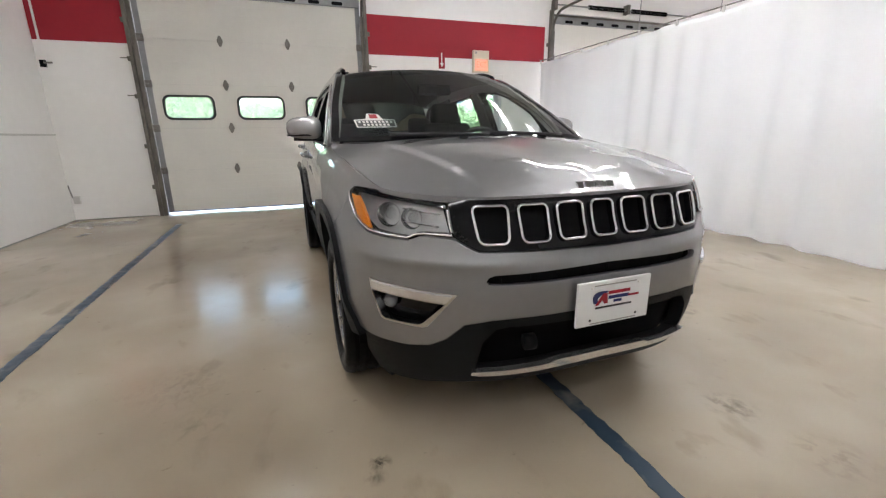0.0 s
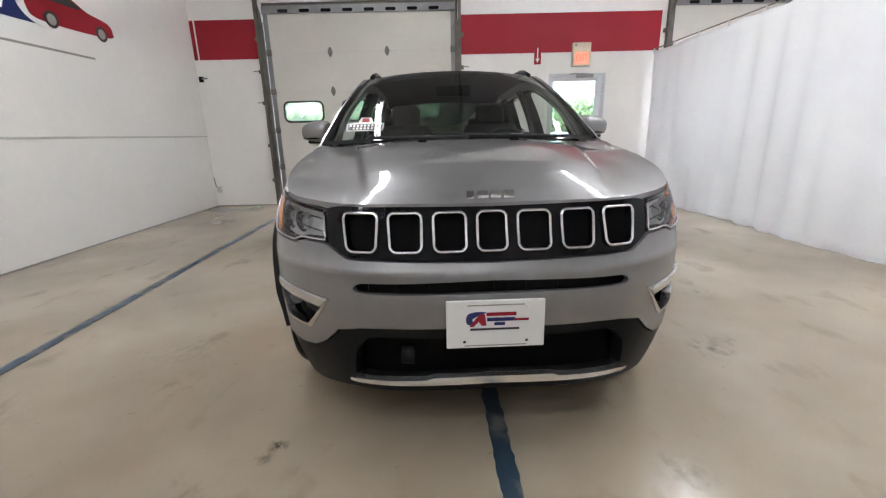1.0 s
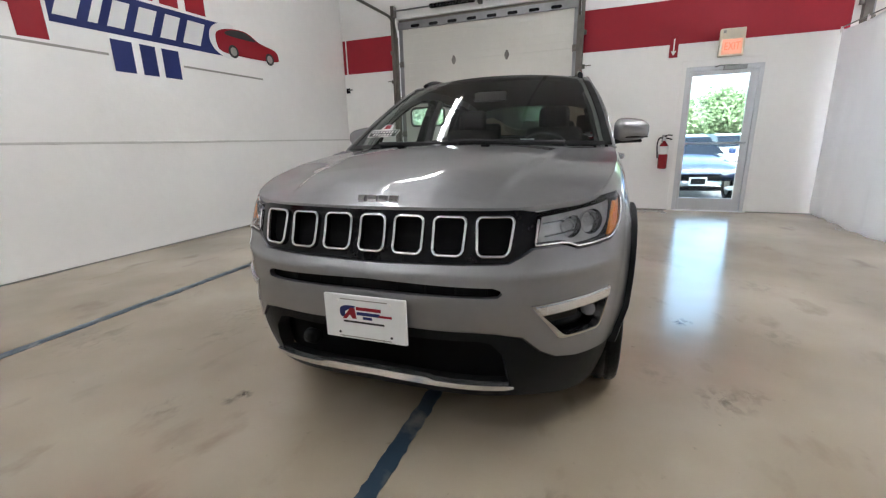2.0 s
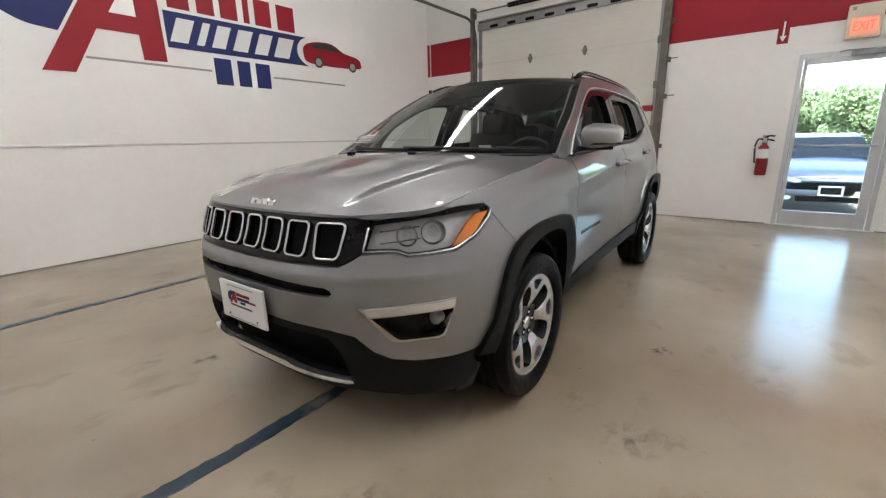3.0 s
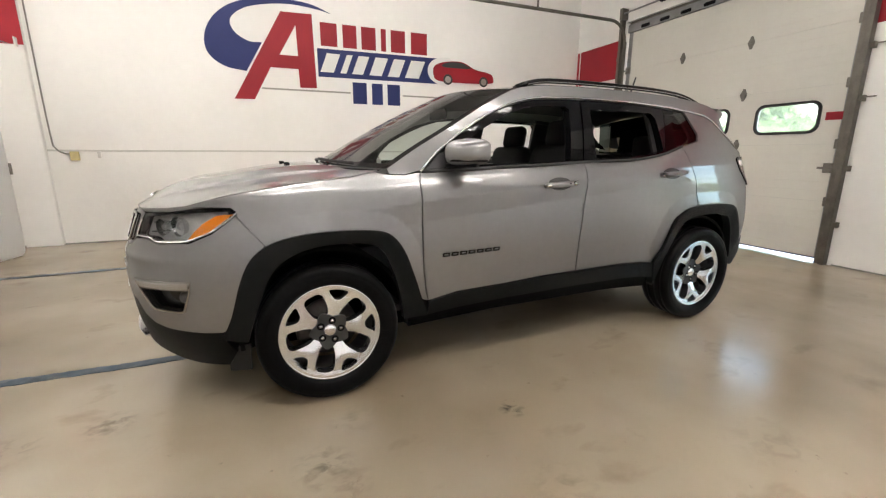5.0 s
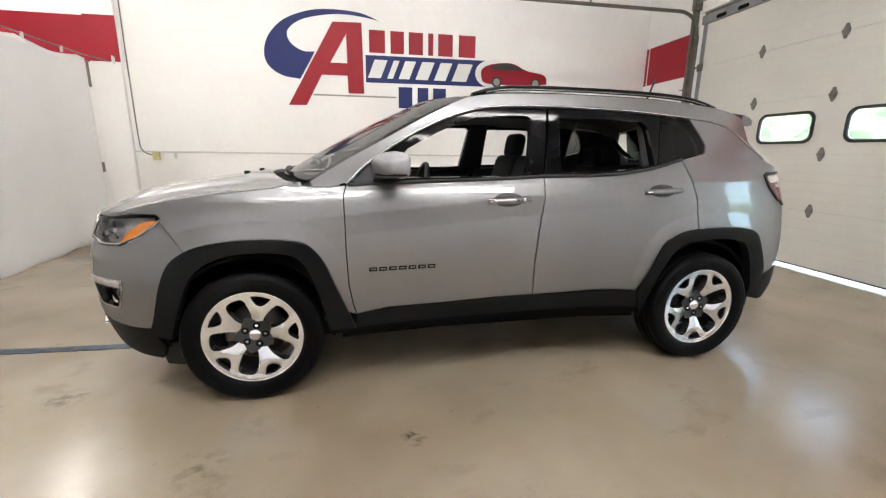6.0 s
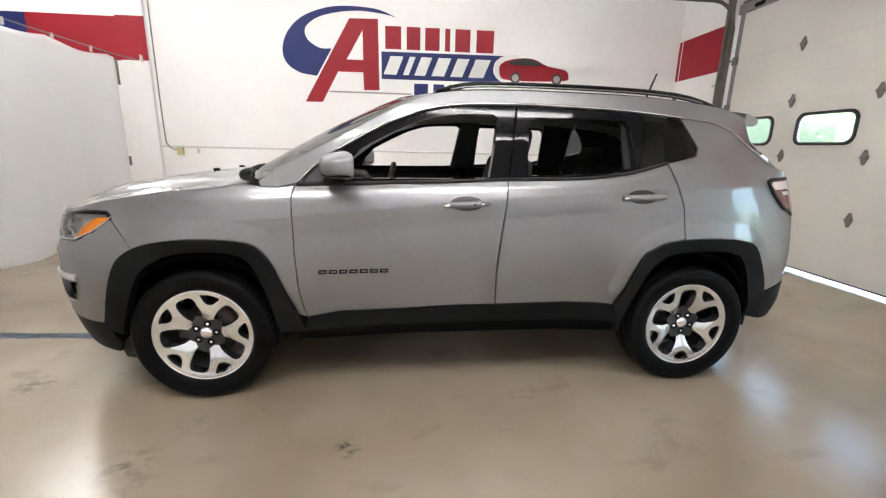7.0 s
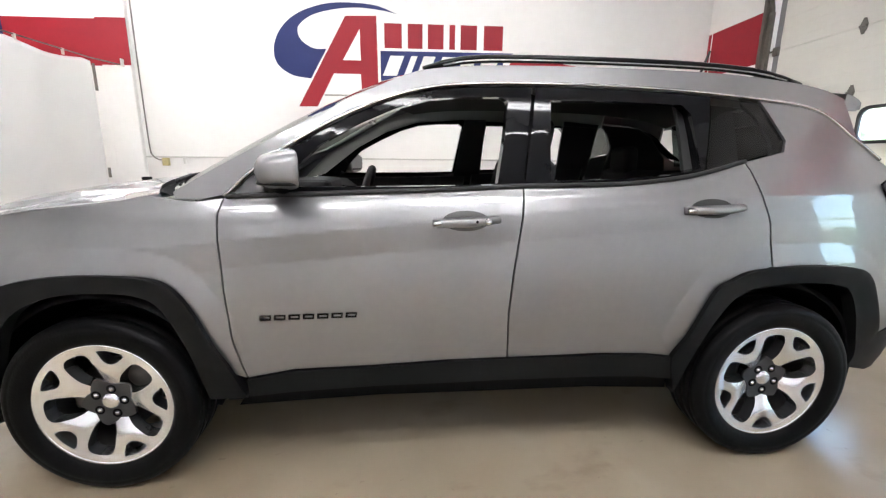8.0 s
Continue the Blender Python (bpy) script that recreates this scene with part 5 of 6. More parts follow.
top_at = lambda y: np.interp(y, TOP_LINE[:, 0], TOP_LINE[:, 1])
ns = 17
screen = []
for v in np.linspace(0, 1, 14):
    ye = .335 + v * (1.185 - .335)
    e = rail_x(ye, top_at(ye) - .004)
    e = e - (.012, 0, 0)
    c = np.array((0, .115 + v * .875, 1.132 + .458 * v + .022 * math.sin(math.pi * v)))
    row = []
    for s in np.linspace(-1, 1, ns):
        k = abs(s) ** 2.0
        row.append((s * e[0], c[1] + (e[1] - c[1]) * k, c[2] + (e[2] - c[2]) * k))
    screen.append(row)
ws = grid_mesh("windscreen", screen, SCREEN, car, "clear windscreen")
ws.visible_shadow = False
band = [[(x * 1.0, y + .0, z + .002) for x, y, z in r] for r in screen]
grid_mesh("screen_edge", [[(p[0], p[1] - .002, p[2] + .002) for p in r] for r in (band[0], [tuple(np.array(a) * .5 + np.array(b) * .5) for a, b in zip(band[0], band[1])])], GLOSS_BLACK, car)
for sgn in (0, 1):
    grid_mesh("screen_edge", [[(p[0], p[1] - .002, p[2] + .002) for p in ([r[0], tuple(np.array(r[0]) * .6 + np.array(r[1]) * .4)] if sgn == 0 else [tuple(np.array(r[-1]) * .6 + np.array(r[-2]) * .4), r[-1]])] for r in band], GLOSS_BLACK, car)
roof = [screen[-1]]
zc = lambda y: np.interp(y, (1.0, 1.2, 1.45, 1.8, 2.2, 2.6, 2.9, 3.05), (1.592, 1.618, 1.632, 1.638, 1.632, 1.610, 1.578, 1.55))
for y in np.linspace(1.26, 2.99, 24):
    e = rail_x(y, top_at(y))
    yc = y if y > 1.6 else 1.6 - (1.6 - y) * (1.6 - .99) / (1.6 - 1.185)
    row = []
    for s in np.linspace(-1, 1, ns):
        k = abs(s) ** 2.4
        row.append((s * (e[0] - .008), yc + (e[1] - yc) * abs(s) ** 2, zc(yc) + (e[2] - .006 - zc(yc)) * k))
    roof.append(row)
grid_mesh("roof", roof, PAINT, car, "silver roof")
grid_mesh("headlining", [[(p[0] * .97, p[1], p[2] - .035) for p in r] for r in roof], LINING, car, "grey cabin headlining, darkened for cabin shade", flip=True)
spo = []
for y, dz in ((2.985, .006), (3.03, .004), (3.07, -.004), (3.09, -.014)):
    w = rail_x(min(y, 3.02), 1.50)[0] - .012 - max(0, y - 3.0) * .25
    spo.append([(k * w, y + .07 * (1 - k * k), 1.575 + dz - .055 * abs(k) ** 2.2 - (y - 2.985) * .10) for k in np.linspace(-1, 1, ns)])
sp_low = [[(x, y, z - .030) for x, y, z in r] for r in spo]
wing = grid_mesh("spoiler", spo + sp_low[::-1], PAINT, car, "silver roof spoiler")
for k in (0, -1):
    ends = [r[k] for r in spo]
    grid_mesh("spoiler_end", [ends, [(x * 1.004, y - .02, z - .075 + .04 * i / 3) for i, (x, y, z) in enumerate(ends)]], PAINT, wing, flip=k < 0)
side_top = np.vstack([TOP_LINE, drop_by(span(CHROME_LINE, .50, 3.0), .006)[::-1], [(.42, 1.094), (.34, 1.098)]])
sheet("roof_side", side_top, skin, PAINT, car, "silver windscreen pillar and roof edge", mirror=True, step=.025, flange=.03)
for s in (1, -1):
    pts = skin(CHROME_LINE[:, 0], CHROME_LINE[:, 1], .003) * (s, 1, 1)
    tube("window_moulding", pts, .0085, BRIGHT, car, "bright window moulding", sides=8, flat=.8)
    pts = skin(BELT[:, 0], BELT[:, 1] + .006, .004) * (s, 1, 1)
    tube("window_seal", pts, .009, RUBBER, car, "black window seal", sides=8)
WIN_F = [(.70, 1.138), (.735, 1.20), (.816, 1.283), (.90, 1.330), (.972, 1.366), (1.096, 1.422), (1.22, 1.458), (1.35, 1.469), (1.49, 1.472), (1.515, 1.455), (1.49, 1.30), (1.462, 1.150), (1.2, 1.143)]
WIN_R = [(1.665, 1.165), (1.668, 1.30), (1.682, 1.463), (1.95, 1.466), (2.21, 1.458), (2.243, 1.425), (2.262, 1.214), (2.15, 1.190), (1.94, 1.172)]
fr = [(.53, 1.112), (1.0, 1.124), (1.555, 1.148), (1.612, 1.512)] + [tuple(p) for p in drop_by(span(CHROME_LINE, .55, 1.60), -.012)[::-1]]
sheet("door_frame", fr, lifted(-.006), GLOSS_BLACK, car, "gloss black front window frame", mirror=True, holes=[WIN_F], step=.03, flange=.05)
fr = [(1.565, 1.150), (1.94, 1.160), (2.16, 1.184), (2.278, 1.206), (2.338, 1.492)] + [tuple(p) for p in drop_by(span(CHROME_LINE, 1.62, 2.33), -.012)[::-1]]
sheet("door_frame", fr, lifted(-.006), GLOSS_BLACK, car, "gloss black rear window frame", mirror=True, holes=[WIN_R], step=.03, flange=.05)
sheet("quarter_glass", QGLASS, lifted(-.008), QUARTER_GLASS, car, "smoked quarter window", mirror=True, step=.04, flange=.012)
for nm, poly, d in (("centre_pillar_trim", [(1.47, 1.08), (1.66, 1.08), (1.675, 1.50), (1.53, 1.50)], -.06), ("rear_pillar_trim", [(2.23, 1.12), (2.46, 1.12), (2.47, 1.48), (2.22, 1.50)], -.06),
                    ("tail_pillar_trim", [(2.60, 1.06), (3.10, 1.06), (3.04, 1.26), (2.90, 1.40), (2.78, 1.46), (2.50, 1.48), (2.56, 1.42), (2.61, 1.33)], -.05), ("screen_pillar_trim", [(.42, 1.10), (.56, 1.13), (.80, 1.31), (1.0, 1.415), (1.2, 1.475), (1.5, 1.50), (2.5, 1.46), (2.5, 1.57), (1.3, 1.585), (1.0, 1.49), (.60, 1.27)], -.05)):
    sheet(nm, poly, lifted(d), CABIN_TRIM if nm[0] == "s" else CABIN, car, mirror=True, step=.06, flange=.02)
sheet("window_corner", [(.535, 1.118), (.60, 1.120), (.69, 1.128), (.70, 1.165), (.66, 1.215), (.60, 1.185)], lifted(.001), POCKET, car, "grey mirror corner", mirror=True, step=.03)

_low = skin(np.linspace(3.16, 2 * U1 - 3.16, 15), np.full(15, 1.20), -.012)
_top = np.array([(k * -.57, 2.985 + .09 * (1 - k * k), 1.535 - .06 * k * k) for k in np.linspace(-1, 1, 15)])
grid_mesh("rear_glass", [_low + (_top - _low) * k for k in (0, .25, .5, .75, 1)], REAR_GLASS, car, "tinted rear window")
_edge = span(CHROME_LINE, 2.70, 3.11)
for s in (1, -1):
    near = skin(_edge[:, 0], _edge[:, 1], -.006)
    grid_mesh("pillar_cover", [list(near * (s, 1, 1)), list((near * (.86, 1, 1) + (0, .035, -.02)) * (s, 1, 1))], GLOSS_BLACK, car, "gloss black tail pillar cover", flip=s < 0)

# roof rails, aerial
for s in (1, -1):
    ys = np.linspace(1.20, 2.80, 22)
    lift = .028 * np.sin(np.clip((ys - 1.20) / .22, 0, 1) * 1.57) * np.sin(np.clip((2.80 - ys) / .25, 0, 1) * 1.57)
    e = np.array([rail_x(y, top_at(y)) for y in ys])
    tube("roof_rail", np.stack([s * (e[:, 0] - .055), ys, e[:, 2] + .008 + lift], -1), .017, GLOSS_BLACK, car, "dark roof rail", sides=10, flat=.9)
    tube("rail_strip", np.stack([s * (e[1:-1, 0] - .036), ys[1:-1], e[1:-1, 2] + .002 + lift[1:-1] * .9], -1), .0035, CHROME, car, sides=6)
    tube("roof_seam", np.stack([s * (e[:, 0] - .085), ys, e[:, 2] + .012], -1), .006, RUBBER, car, sides=6)
tube("aerial", [(0, 2.70, 1.60), (0, 2.745, 1.70), (0, 2.79, 1.83)], [.014, .008, .006], RUBBER, car, "short black aerial", sides=8)

# mirrors
for s in (1, -1):
    bm = bmesh.new()
    bmesh.ops.create_uvsphere(bm, u_segments=28, v_segments=16, radius=1)
    for v in bm.verts:
        x, y, z = (math.copysign(abs(c) ** .60, c) for c in v.co)
        y = min(y, .72)
        v.co = Vector((s * (.905 + .098 * x), .728 + (.088 if y < 0 else .060) * y + .034 * x, 1.200 + .064 * z * (1 - .15 * x) + (.012 * y if z > 0 else -.004 * y)))
    mir = part("door_mirror", bm, PAINT, car, "silver door mirror", True)
    tube("mirror_skirt", [(s * (.905 + .092 * math.cos(a) ), .728 + (.080 if math.sin(a) < 0 else .058) * min(math.sin(a), .7) + .031 * math.cos(a), 1.160) for a in np.linspace(0, 6.283, 40, endpoint=False)], .006, CLAD, mir, "black line round the mirror shell", sides=6, closed=True)
    tube("mirror_base", [(s * .80, .66, 1.135), (s * .84, .69, 1.137), (s * .96, .74, 1.137)], [.03, .026, .020], CLAD, mir, "black mirror foot", sides=10, flat=.5)
    sheet("mirror_glass", round_rect(-.072, -.044, .072, .044, .03), lambda a, b, o: np.stack([s * (.900 + a), .764 + o + .35 * a, 1.198 + b], -1), CHROME, mir, "mirror glass", step=.06, flange=.008)

# handles and door badges
for obs, u0, u1, z, tilt in ((front_doors, 1.22, 1.455, 1.020, .012), (rear_doors, 2.16, 2.395, 1.062, .010)):
    for ob, s in zip(obs, (1, -1)):
        uu = np.linspace(u0, u1, 11)
        zz = z + np.linspace(0, tilt, 11)
        bow = .030 * np.sin(np.linspace(.25, 2.9, 11))
        if u0 < 2:
            lk = skin(np.array([u1 - .045]), np.array([z + tilt * .8]), .050)[0] * (s, 1, 1)
            revolve("lock", [(0, s * .004), (.010, s * .004), (.012, s * .0), (.012, -s * .012)], CHROME, ob, "round door lock", axis="x", at=tuple(lk), segs=16)
            revolve("sensor", [(0, s * .003), (.005, s * .003), (.005, -s * .012)], MATT_BLACK, ob, axis="x", at=(lk[0], lk[1] - .04, lk[2]), segs=10)
        h = tube("handle", skin(uu, zz, bow + .004) * (s, 1, 1), .016 + .004 * np.sin(np.linspace(0, 3.14, 11)), PAINT, ob, "silver pull handle", sides=12, flat=.9)
        # dark oval laid on the flat skin as the shade of a hand recess
        cup = [((u0 + u1) / 2 + .085 * math.cos(a), z + .006 + .036 * math.sin(a)) for a in np.linspace(0, 6.283, 26, endpoint=False)]
        sheet("handle_cup_shade", cup, lambda a, b, o: skin(a, b, o + .002) * (s, 1, 1), GUNMETAL, h, "dark flat patch for the shade of the hand recess", step=.02, flange=.003)
        tube("handle_rim", (skin(np.linspace(u0, u0 + .04, 4), zz[:4], .028) * (s, 1, 1)), .010, CHROME, h, sides=8)
for ob, s in zip(front_doors, (1, -1)):
    for k in range(7):
        a = .600 + k * .0505
        sheet("badge_bar", [(a, .668 + k * .0009), (a + .040, .668 + k * .0009), (a + .042, .688 + k * .0009), (a + .002, .688 + k * .0009)], lambda u, v, o: skin(u, v, o + .004) * (s, 1, 1), GLOSS_BLACK, ob, holes=[[(a + .008, .674 + k * .0009), (a + .035, .674 + k * .0009), (a + .036, .682 + k * .0009), (a + .009, .682 + k * .0009)]], step=.02, flange=.004)

# number plate insert: a white dealer plate with plain bars
fy = skin(np.array([U0]), np.array([.58]))[0][1]
pl = part("front_plate", box_bm((-.157, fy - .028, .500), (.157, fy - .016, .662), .004), PLATE, car, "white dealer plate with red and blue marks")
part("plate_mount", box_bm((-.12, fy - .017, .53), (.12, fy + .03, .64), .004), CLAD, pl)


def on_plate(lift):
    return lambda a, b, o: np.stack([a, fy - .0285 - lift - o + 0 * a, b], -1)


sheet("blue_mark", smooth_curve([(-.095, .598), (-.088, .618), (-.06, .625), (-.03, .622), (-.055, .612), (-.075, .600), (-.07, .585), (-.088, .582)], 3, True), on_plate(.001), BLUE, pl, step=.02, flange=.001)
sheet("red_mark", [(-.052, .617), (-.035, .617), (-.030, .578), (-.045, .578), (-.055, .592), (-.070, .575), (-.085, .575)], on_plate(.0015), SIGN_RED, pl, step=.02, flange=.001)
for a, b, c, d, mt in ((-.03, .065, .610, .622, SIGN_RED), (-.028, .06, .592, .604, BLUE), (.055, .105, .592, .600, SIGN_RED), (-.005, .03, .578, .588, BLUE), (-.082, .075, .562, .569, BLACK_SIGN), (-.10, .10, .507, .511, GREY_LINE), (-.09, .09, .645, .649, GREY_LINE)):
    sheet("print_bar", [(a, c), (b, c), (b, d), (a, d)], on_plate(.001), mt, pl, step=.05, flange=.001)
for x in (-.10, .10):
    for z in (.522, .640):
        revolve("plate_screw", [(0, -.003), (.004, -.002), (.005, 0)], BLACK_SIGN if z < .6 else SIGN_WHITE, pl, axis="y", at=(x, fy - .028, z), segs=10)

# wipers, cowl
cow = [[(x, COWL(x) + .004 + k * (.075 + .03 * abs(x)), 1.122 - .012 * abs(x) - .015 * (k > 0) * (k < 1)) for x in np.linspace(-.70, .70, 15)] for k in (0, .5, 1)]
grid_mesh("cowl", cow, MATT_BLACK, car, "black cowl panel")
for x0, x1 in ((.56, -.02), (.02, -.50)):
    def on_screen(x, v):
        i, f = int(v * 13), v * 13 - int(v * 13)
        e, c = (np.array(screen[i][n]) * (1 - f) + np.array(screen[i + 1][n]) * f for n in (-1, ns // 2))
        k = (x / e[0]) ** 2
        return (x, c[1] + (e[1] - c[1]) * k - .012, c[2] + (e[2] - c[2]) * k + .012)
    tube("wiper", [on_screen(x0 + (x1 - x0) * t, .012 + .022 * t) for t in np.linspace(0, 1, 10)], .006, RUBBER, car, "black wiper", sides=6, flat=1.6)

def sticker_at(a, b, o):
    e0, e1 = np.array(on_screen(-.545, .115)), np.array(on_screen(-.545, .29))
    up = (e1 - e0) / np.linalg.norm(e1 - e0)
    side = np.array((1.0, -.16, 0.0))
    return e0 + a[:, None] * side + 1.25 * b[:, None] * up + o * np.array((0, -.8, .5)) + np.array((0, .012, -.008)) + np.array((0, -.8, .5)) * .004
sk = sheet("windscreen_sticker", [(-.105, .005), (.105, .005), (.11, .075), (.045, .085), (.03, .13), (-.03, .135), (-.045, .085), (-.11, .075)], sticker_at, LABEL_WHITE, car, "white sticker with dark print on the windscreen", step=.04, flange=.001)
sheet("print_band", [(-.098, .012), (.098, .012), (.102, .068), (-.102, .068)], lambda p, q, o: sticker_at(p, q, o + .0015), BLACK_SIGN, sk, step=.05, flange=.001)
sheet("red_mark", [(-.022, .088), (.022, .088), (.02, .125), (-.02, .128)], lambda p, q, o: sticker_at(p, q, o + .0015), SIGN_RED, sk, step=.05, flange=.001)
for lo, ks in ((.044, range(-4, 5)), (.018, range(-3, 4))):
    for k in ks:
        sheet("print_bar", [(k * .021 - .006, lo), (k * .021 + .006, lo), (k * .021 + .006, lo + .018), (k * .021 - .006, lo + .018)], lambda p, q, o: sticker_at(p, q, o + .003), LABEL_WHITE, sk, step=.05, flange=.001)

# wheels
def petal(phase, k):
    t = np.linspace(0, 2 * np.pi, 26, endpoint=False)
    c, n = np.cos(t), np.sin(t)
    r, w = .139 + .071 * np.sign(c) * np.abs(c) ** .75, .045 * np.sign(n) * np.abs(n) ** .65 * (1 + .30 * c)
    a = phase + radians(72 * k)
    return np.stack([r * np.cos(a) - w * np.sin(a), r * np.sin(a) + w * np.cos(a)], -1)


def notch(phase, k):
    pts = [(.170, -.014), (.170, .014), (.192, .036), (.211, .046), (.218, .022), (.220, 0), (.218, -.022), (.211, -.046), (.192, -.036)]
    a = phase + radians(72 * k + 36)
    return np.array([(r * math.cos(a) - w * math.sin(a), r * math.sin(a) + w * math.cos(a)) for r, w in smooth_curve(pts, 3, True)])


def wheel(side, y, phase, name_label, shift=0.0):
    cz = .341
    x0 = .862 + shift

    def face(a, b, o, lift=0.0):
        r = np.hypot(a, b)
        k = np.clip((r - .04) / .15, 0, 1)
        k = k - .28 * np.clip(1 - abs(r - .15) / .08, 0, 1) * np.cos(5 * (np.arctan2(b, a) - phase))
        return np.stack([side * (x0 - .040 + .034 * k * k * (3 - 2 * k) + .006 * np.clip((r - .20) / .03, 0, 1) + o + lift), y + a, cz + b], -1)
    circ = lambda r, n=60: np.array([(r * math.cos(t), r * math.sin(t)) for t in np.linspace(0, 2 * math.pi, n, endpoint=False)])
    holes = [petal(phase, k) for k in range(5)] + [notch(phase, k) for k in range(5)]
    w = sheet("wheel", circ(.236), face, SATIN, car, name_label, holes=holes, step=.016, flange=.0)
    for hset, nm in ((holes[:5], "spoke_pocket"), (holes[5:], "rim_notch")):
        for h in hset:
            top, low = face(h[:, 0], h[:, 1], 0), face(h[:, 0] * .99, h[:, 1] * .99, -.05)
            grid_mesh(nm, [list(top) + [top[0]], list(low) + [low[0]]], POCKET if nm == "spoke_pocket" else SATIN, w)
    star = []
    for k in range(5):
        for d, r in ((0, .100), (20, .084), (36, .074), (52, .084)):
            a = phase + radians(72 * k + d)
            star.append((r * math.cos(a), r * math.sin(a)))
    sheet("hub", smooth_curve(star, 4, True), lambda a, b, o: face(a, b, o, .0025), GUNMETAL, w, "dark grey hub face", step=.016, flange=.01)
    revolve("hub_cap", [(0, side * .007), (.022, side * .006), (.030, side * .002), (.033, -side * .012)], SATIN, w, "silver hub cap", axis="x", at=(side * (x0 - .034), y, cz), segs=24)
    for k in range(5):
        a = phase + radians(72 * k + 36)
        revolve("wheel_nut", [(0, side * .014), (.006, side * .013), (.0085, side * .008), (.0095, -side * .006)], CHROME, w, axis="x", at=(side * (x0 - .040), y + .052 * math.cos(a), cz + .052 * math.sin(a)), segs=8)
        # flat black ring paints the shade of a well round each nut
        revolve("nut_well_dark", [(.0105, side * .003), (.018, side * .003)], MATT_BLACK, w, axis="x", at=(side * (x0 - .0345), y + .052 * math.cos(a), cz + .052 * math.sin(a)), segs=12)
    revolve("rim", [(.236, side * .0), (.242, side * .004), (.245, -side * .004), (.243, -side * .014)], SATIN, w, "machined rim lip", axis="x", at=(side * x0, y, cz), segs=72)
    revolve("barrel", [(.236, -side * .004), (.226, -side * .03), (.215, -side * .06), (.205, -side * .11), (.205, -side * .19)], GUNMETAL, w, "dark wheel barrel", axis="x", at=(side * x0, y, cz), segs=60)
    half = [(.240, .083), (.250, .098), (.262, .106), (.285, .1115), (.300, .1125), (.304, .1108), (.308, .112), (.322, .1085), (.330, .102), (.336, .093), (.340, .080), (.341, .062), (.334, .060), (.334, .050), (.341, .048), (.341, .014), (.334, .012)]
    prof = [(r, h) for r, h in half] + [(r, -h) for r, h in half[::-1]]
    revolve("tyre", [(r, side * h) for r, h in prof], TYRE, w, "black tyre with worn tread", axis="x", at=(side * (.775 + shift), y, cz), segs=88)
    bmt = bmesh.new()
    for k in range(56):
        a = 2 * math.pi * k / 56
        c, s2 = math.cos(a), math.sin(a)
        r0 = .327
        box_bm((-.008, -.009, -.010), (.008, .009, .010), bm=bmt)
        for v in bmt.verts[-8:]:
            lx, ly, lz = v.co
            v.co = Vector((side * (.775 + shift + .1005 - (.0 if lz < 0 else .018)) + lx, y + (r0 + lz) * c - ly * s2, cz + (r0 + lz) * s2 + ly * c))
    part("tread_blocks", bmt, TYRE, w)
    revolve("brake_disc", [(.05, 0), (.145, 0), (.145, -.02), (.05, -.02)], DISC, w, "worn steel brake disc", axis="x", at=(side * .745 if side > 0 else -.725, y, cz), segs=40)
    part("caliper", box_bm((min(side * .70, side * .775), y - .155, cz - .05), (max(side * .70, side * .775), y - .075, cz + .06), .015), DISC, w, "rusty brake caliper")
    inner = [[(side * x, y + r * math.cos(a), .36 + r * math.sin(a)) for a in np.linspace(-.12, math.pi + .12, 26)] for x, r in ((.42, .385), (.60, .395), (.815, .405), (.815, .385))]
    grid_mesh("wheel_well", inner, MATT_BLACK, car)
    mesh_obj("wheel_well", [(side * .42, y + .385 * math.cos(a), .36 + .385 * math.sin(a)) for a in np.linspace(-.12, math.pi + .12, 26)], [tuple(range(26))], MATT_BLACK, car)
    return w


for side in (1, -1):
    wheel(side, .018, radians(41), "machined five-spoke alloy wheel", -.02)
    wheel(side, 2.638, radians(20), "machined five-spoke alloy wheel", -.005)

# cabin
dash = [[(x, y, z) for x in np.linspace(-.70, .70, 9)] for y, z in ((.30, 1.09), (.55, 1.115), (.72, 1.10), (.80, 1.04), (.82, .85), (.70, .60))]
grid_mesh("dashboard", dash, CABIN, car, "black dashboard")
part("instrument_hood", box_bm((.20, .62, 1.07), (.54, .82, 1.15), .03), CABIN, car)
part("centre_screen", box_bm((-.13, .76, .93), (.13, .80, 1.09), .01), GLOSS_BLACK, car)
ring = [(.37 + .185 * math.cos(a), .93 + .085 * math.sin(a) * .55, 1.02 + .175 * math.sin(a)) for a in np.linspace(0, 6.283, 40, endpoint=False)]
sw = tube("steering_wheel", ring, .016, CABIN, car, "black steering wheel", sides=8, closed=True)
part("wheel_boss", box_bm((.29, .90, .96), (.45, .94, 1.06), .02), CABIN, sw)
tube("steering_column", [(.37, .92, 1.01), (.37, .72, .95)], .035, CABIN, car)
box("cabin_floor", (-.74, .30, .36), (.74, 3.2, .40), CABIN, car)
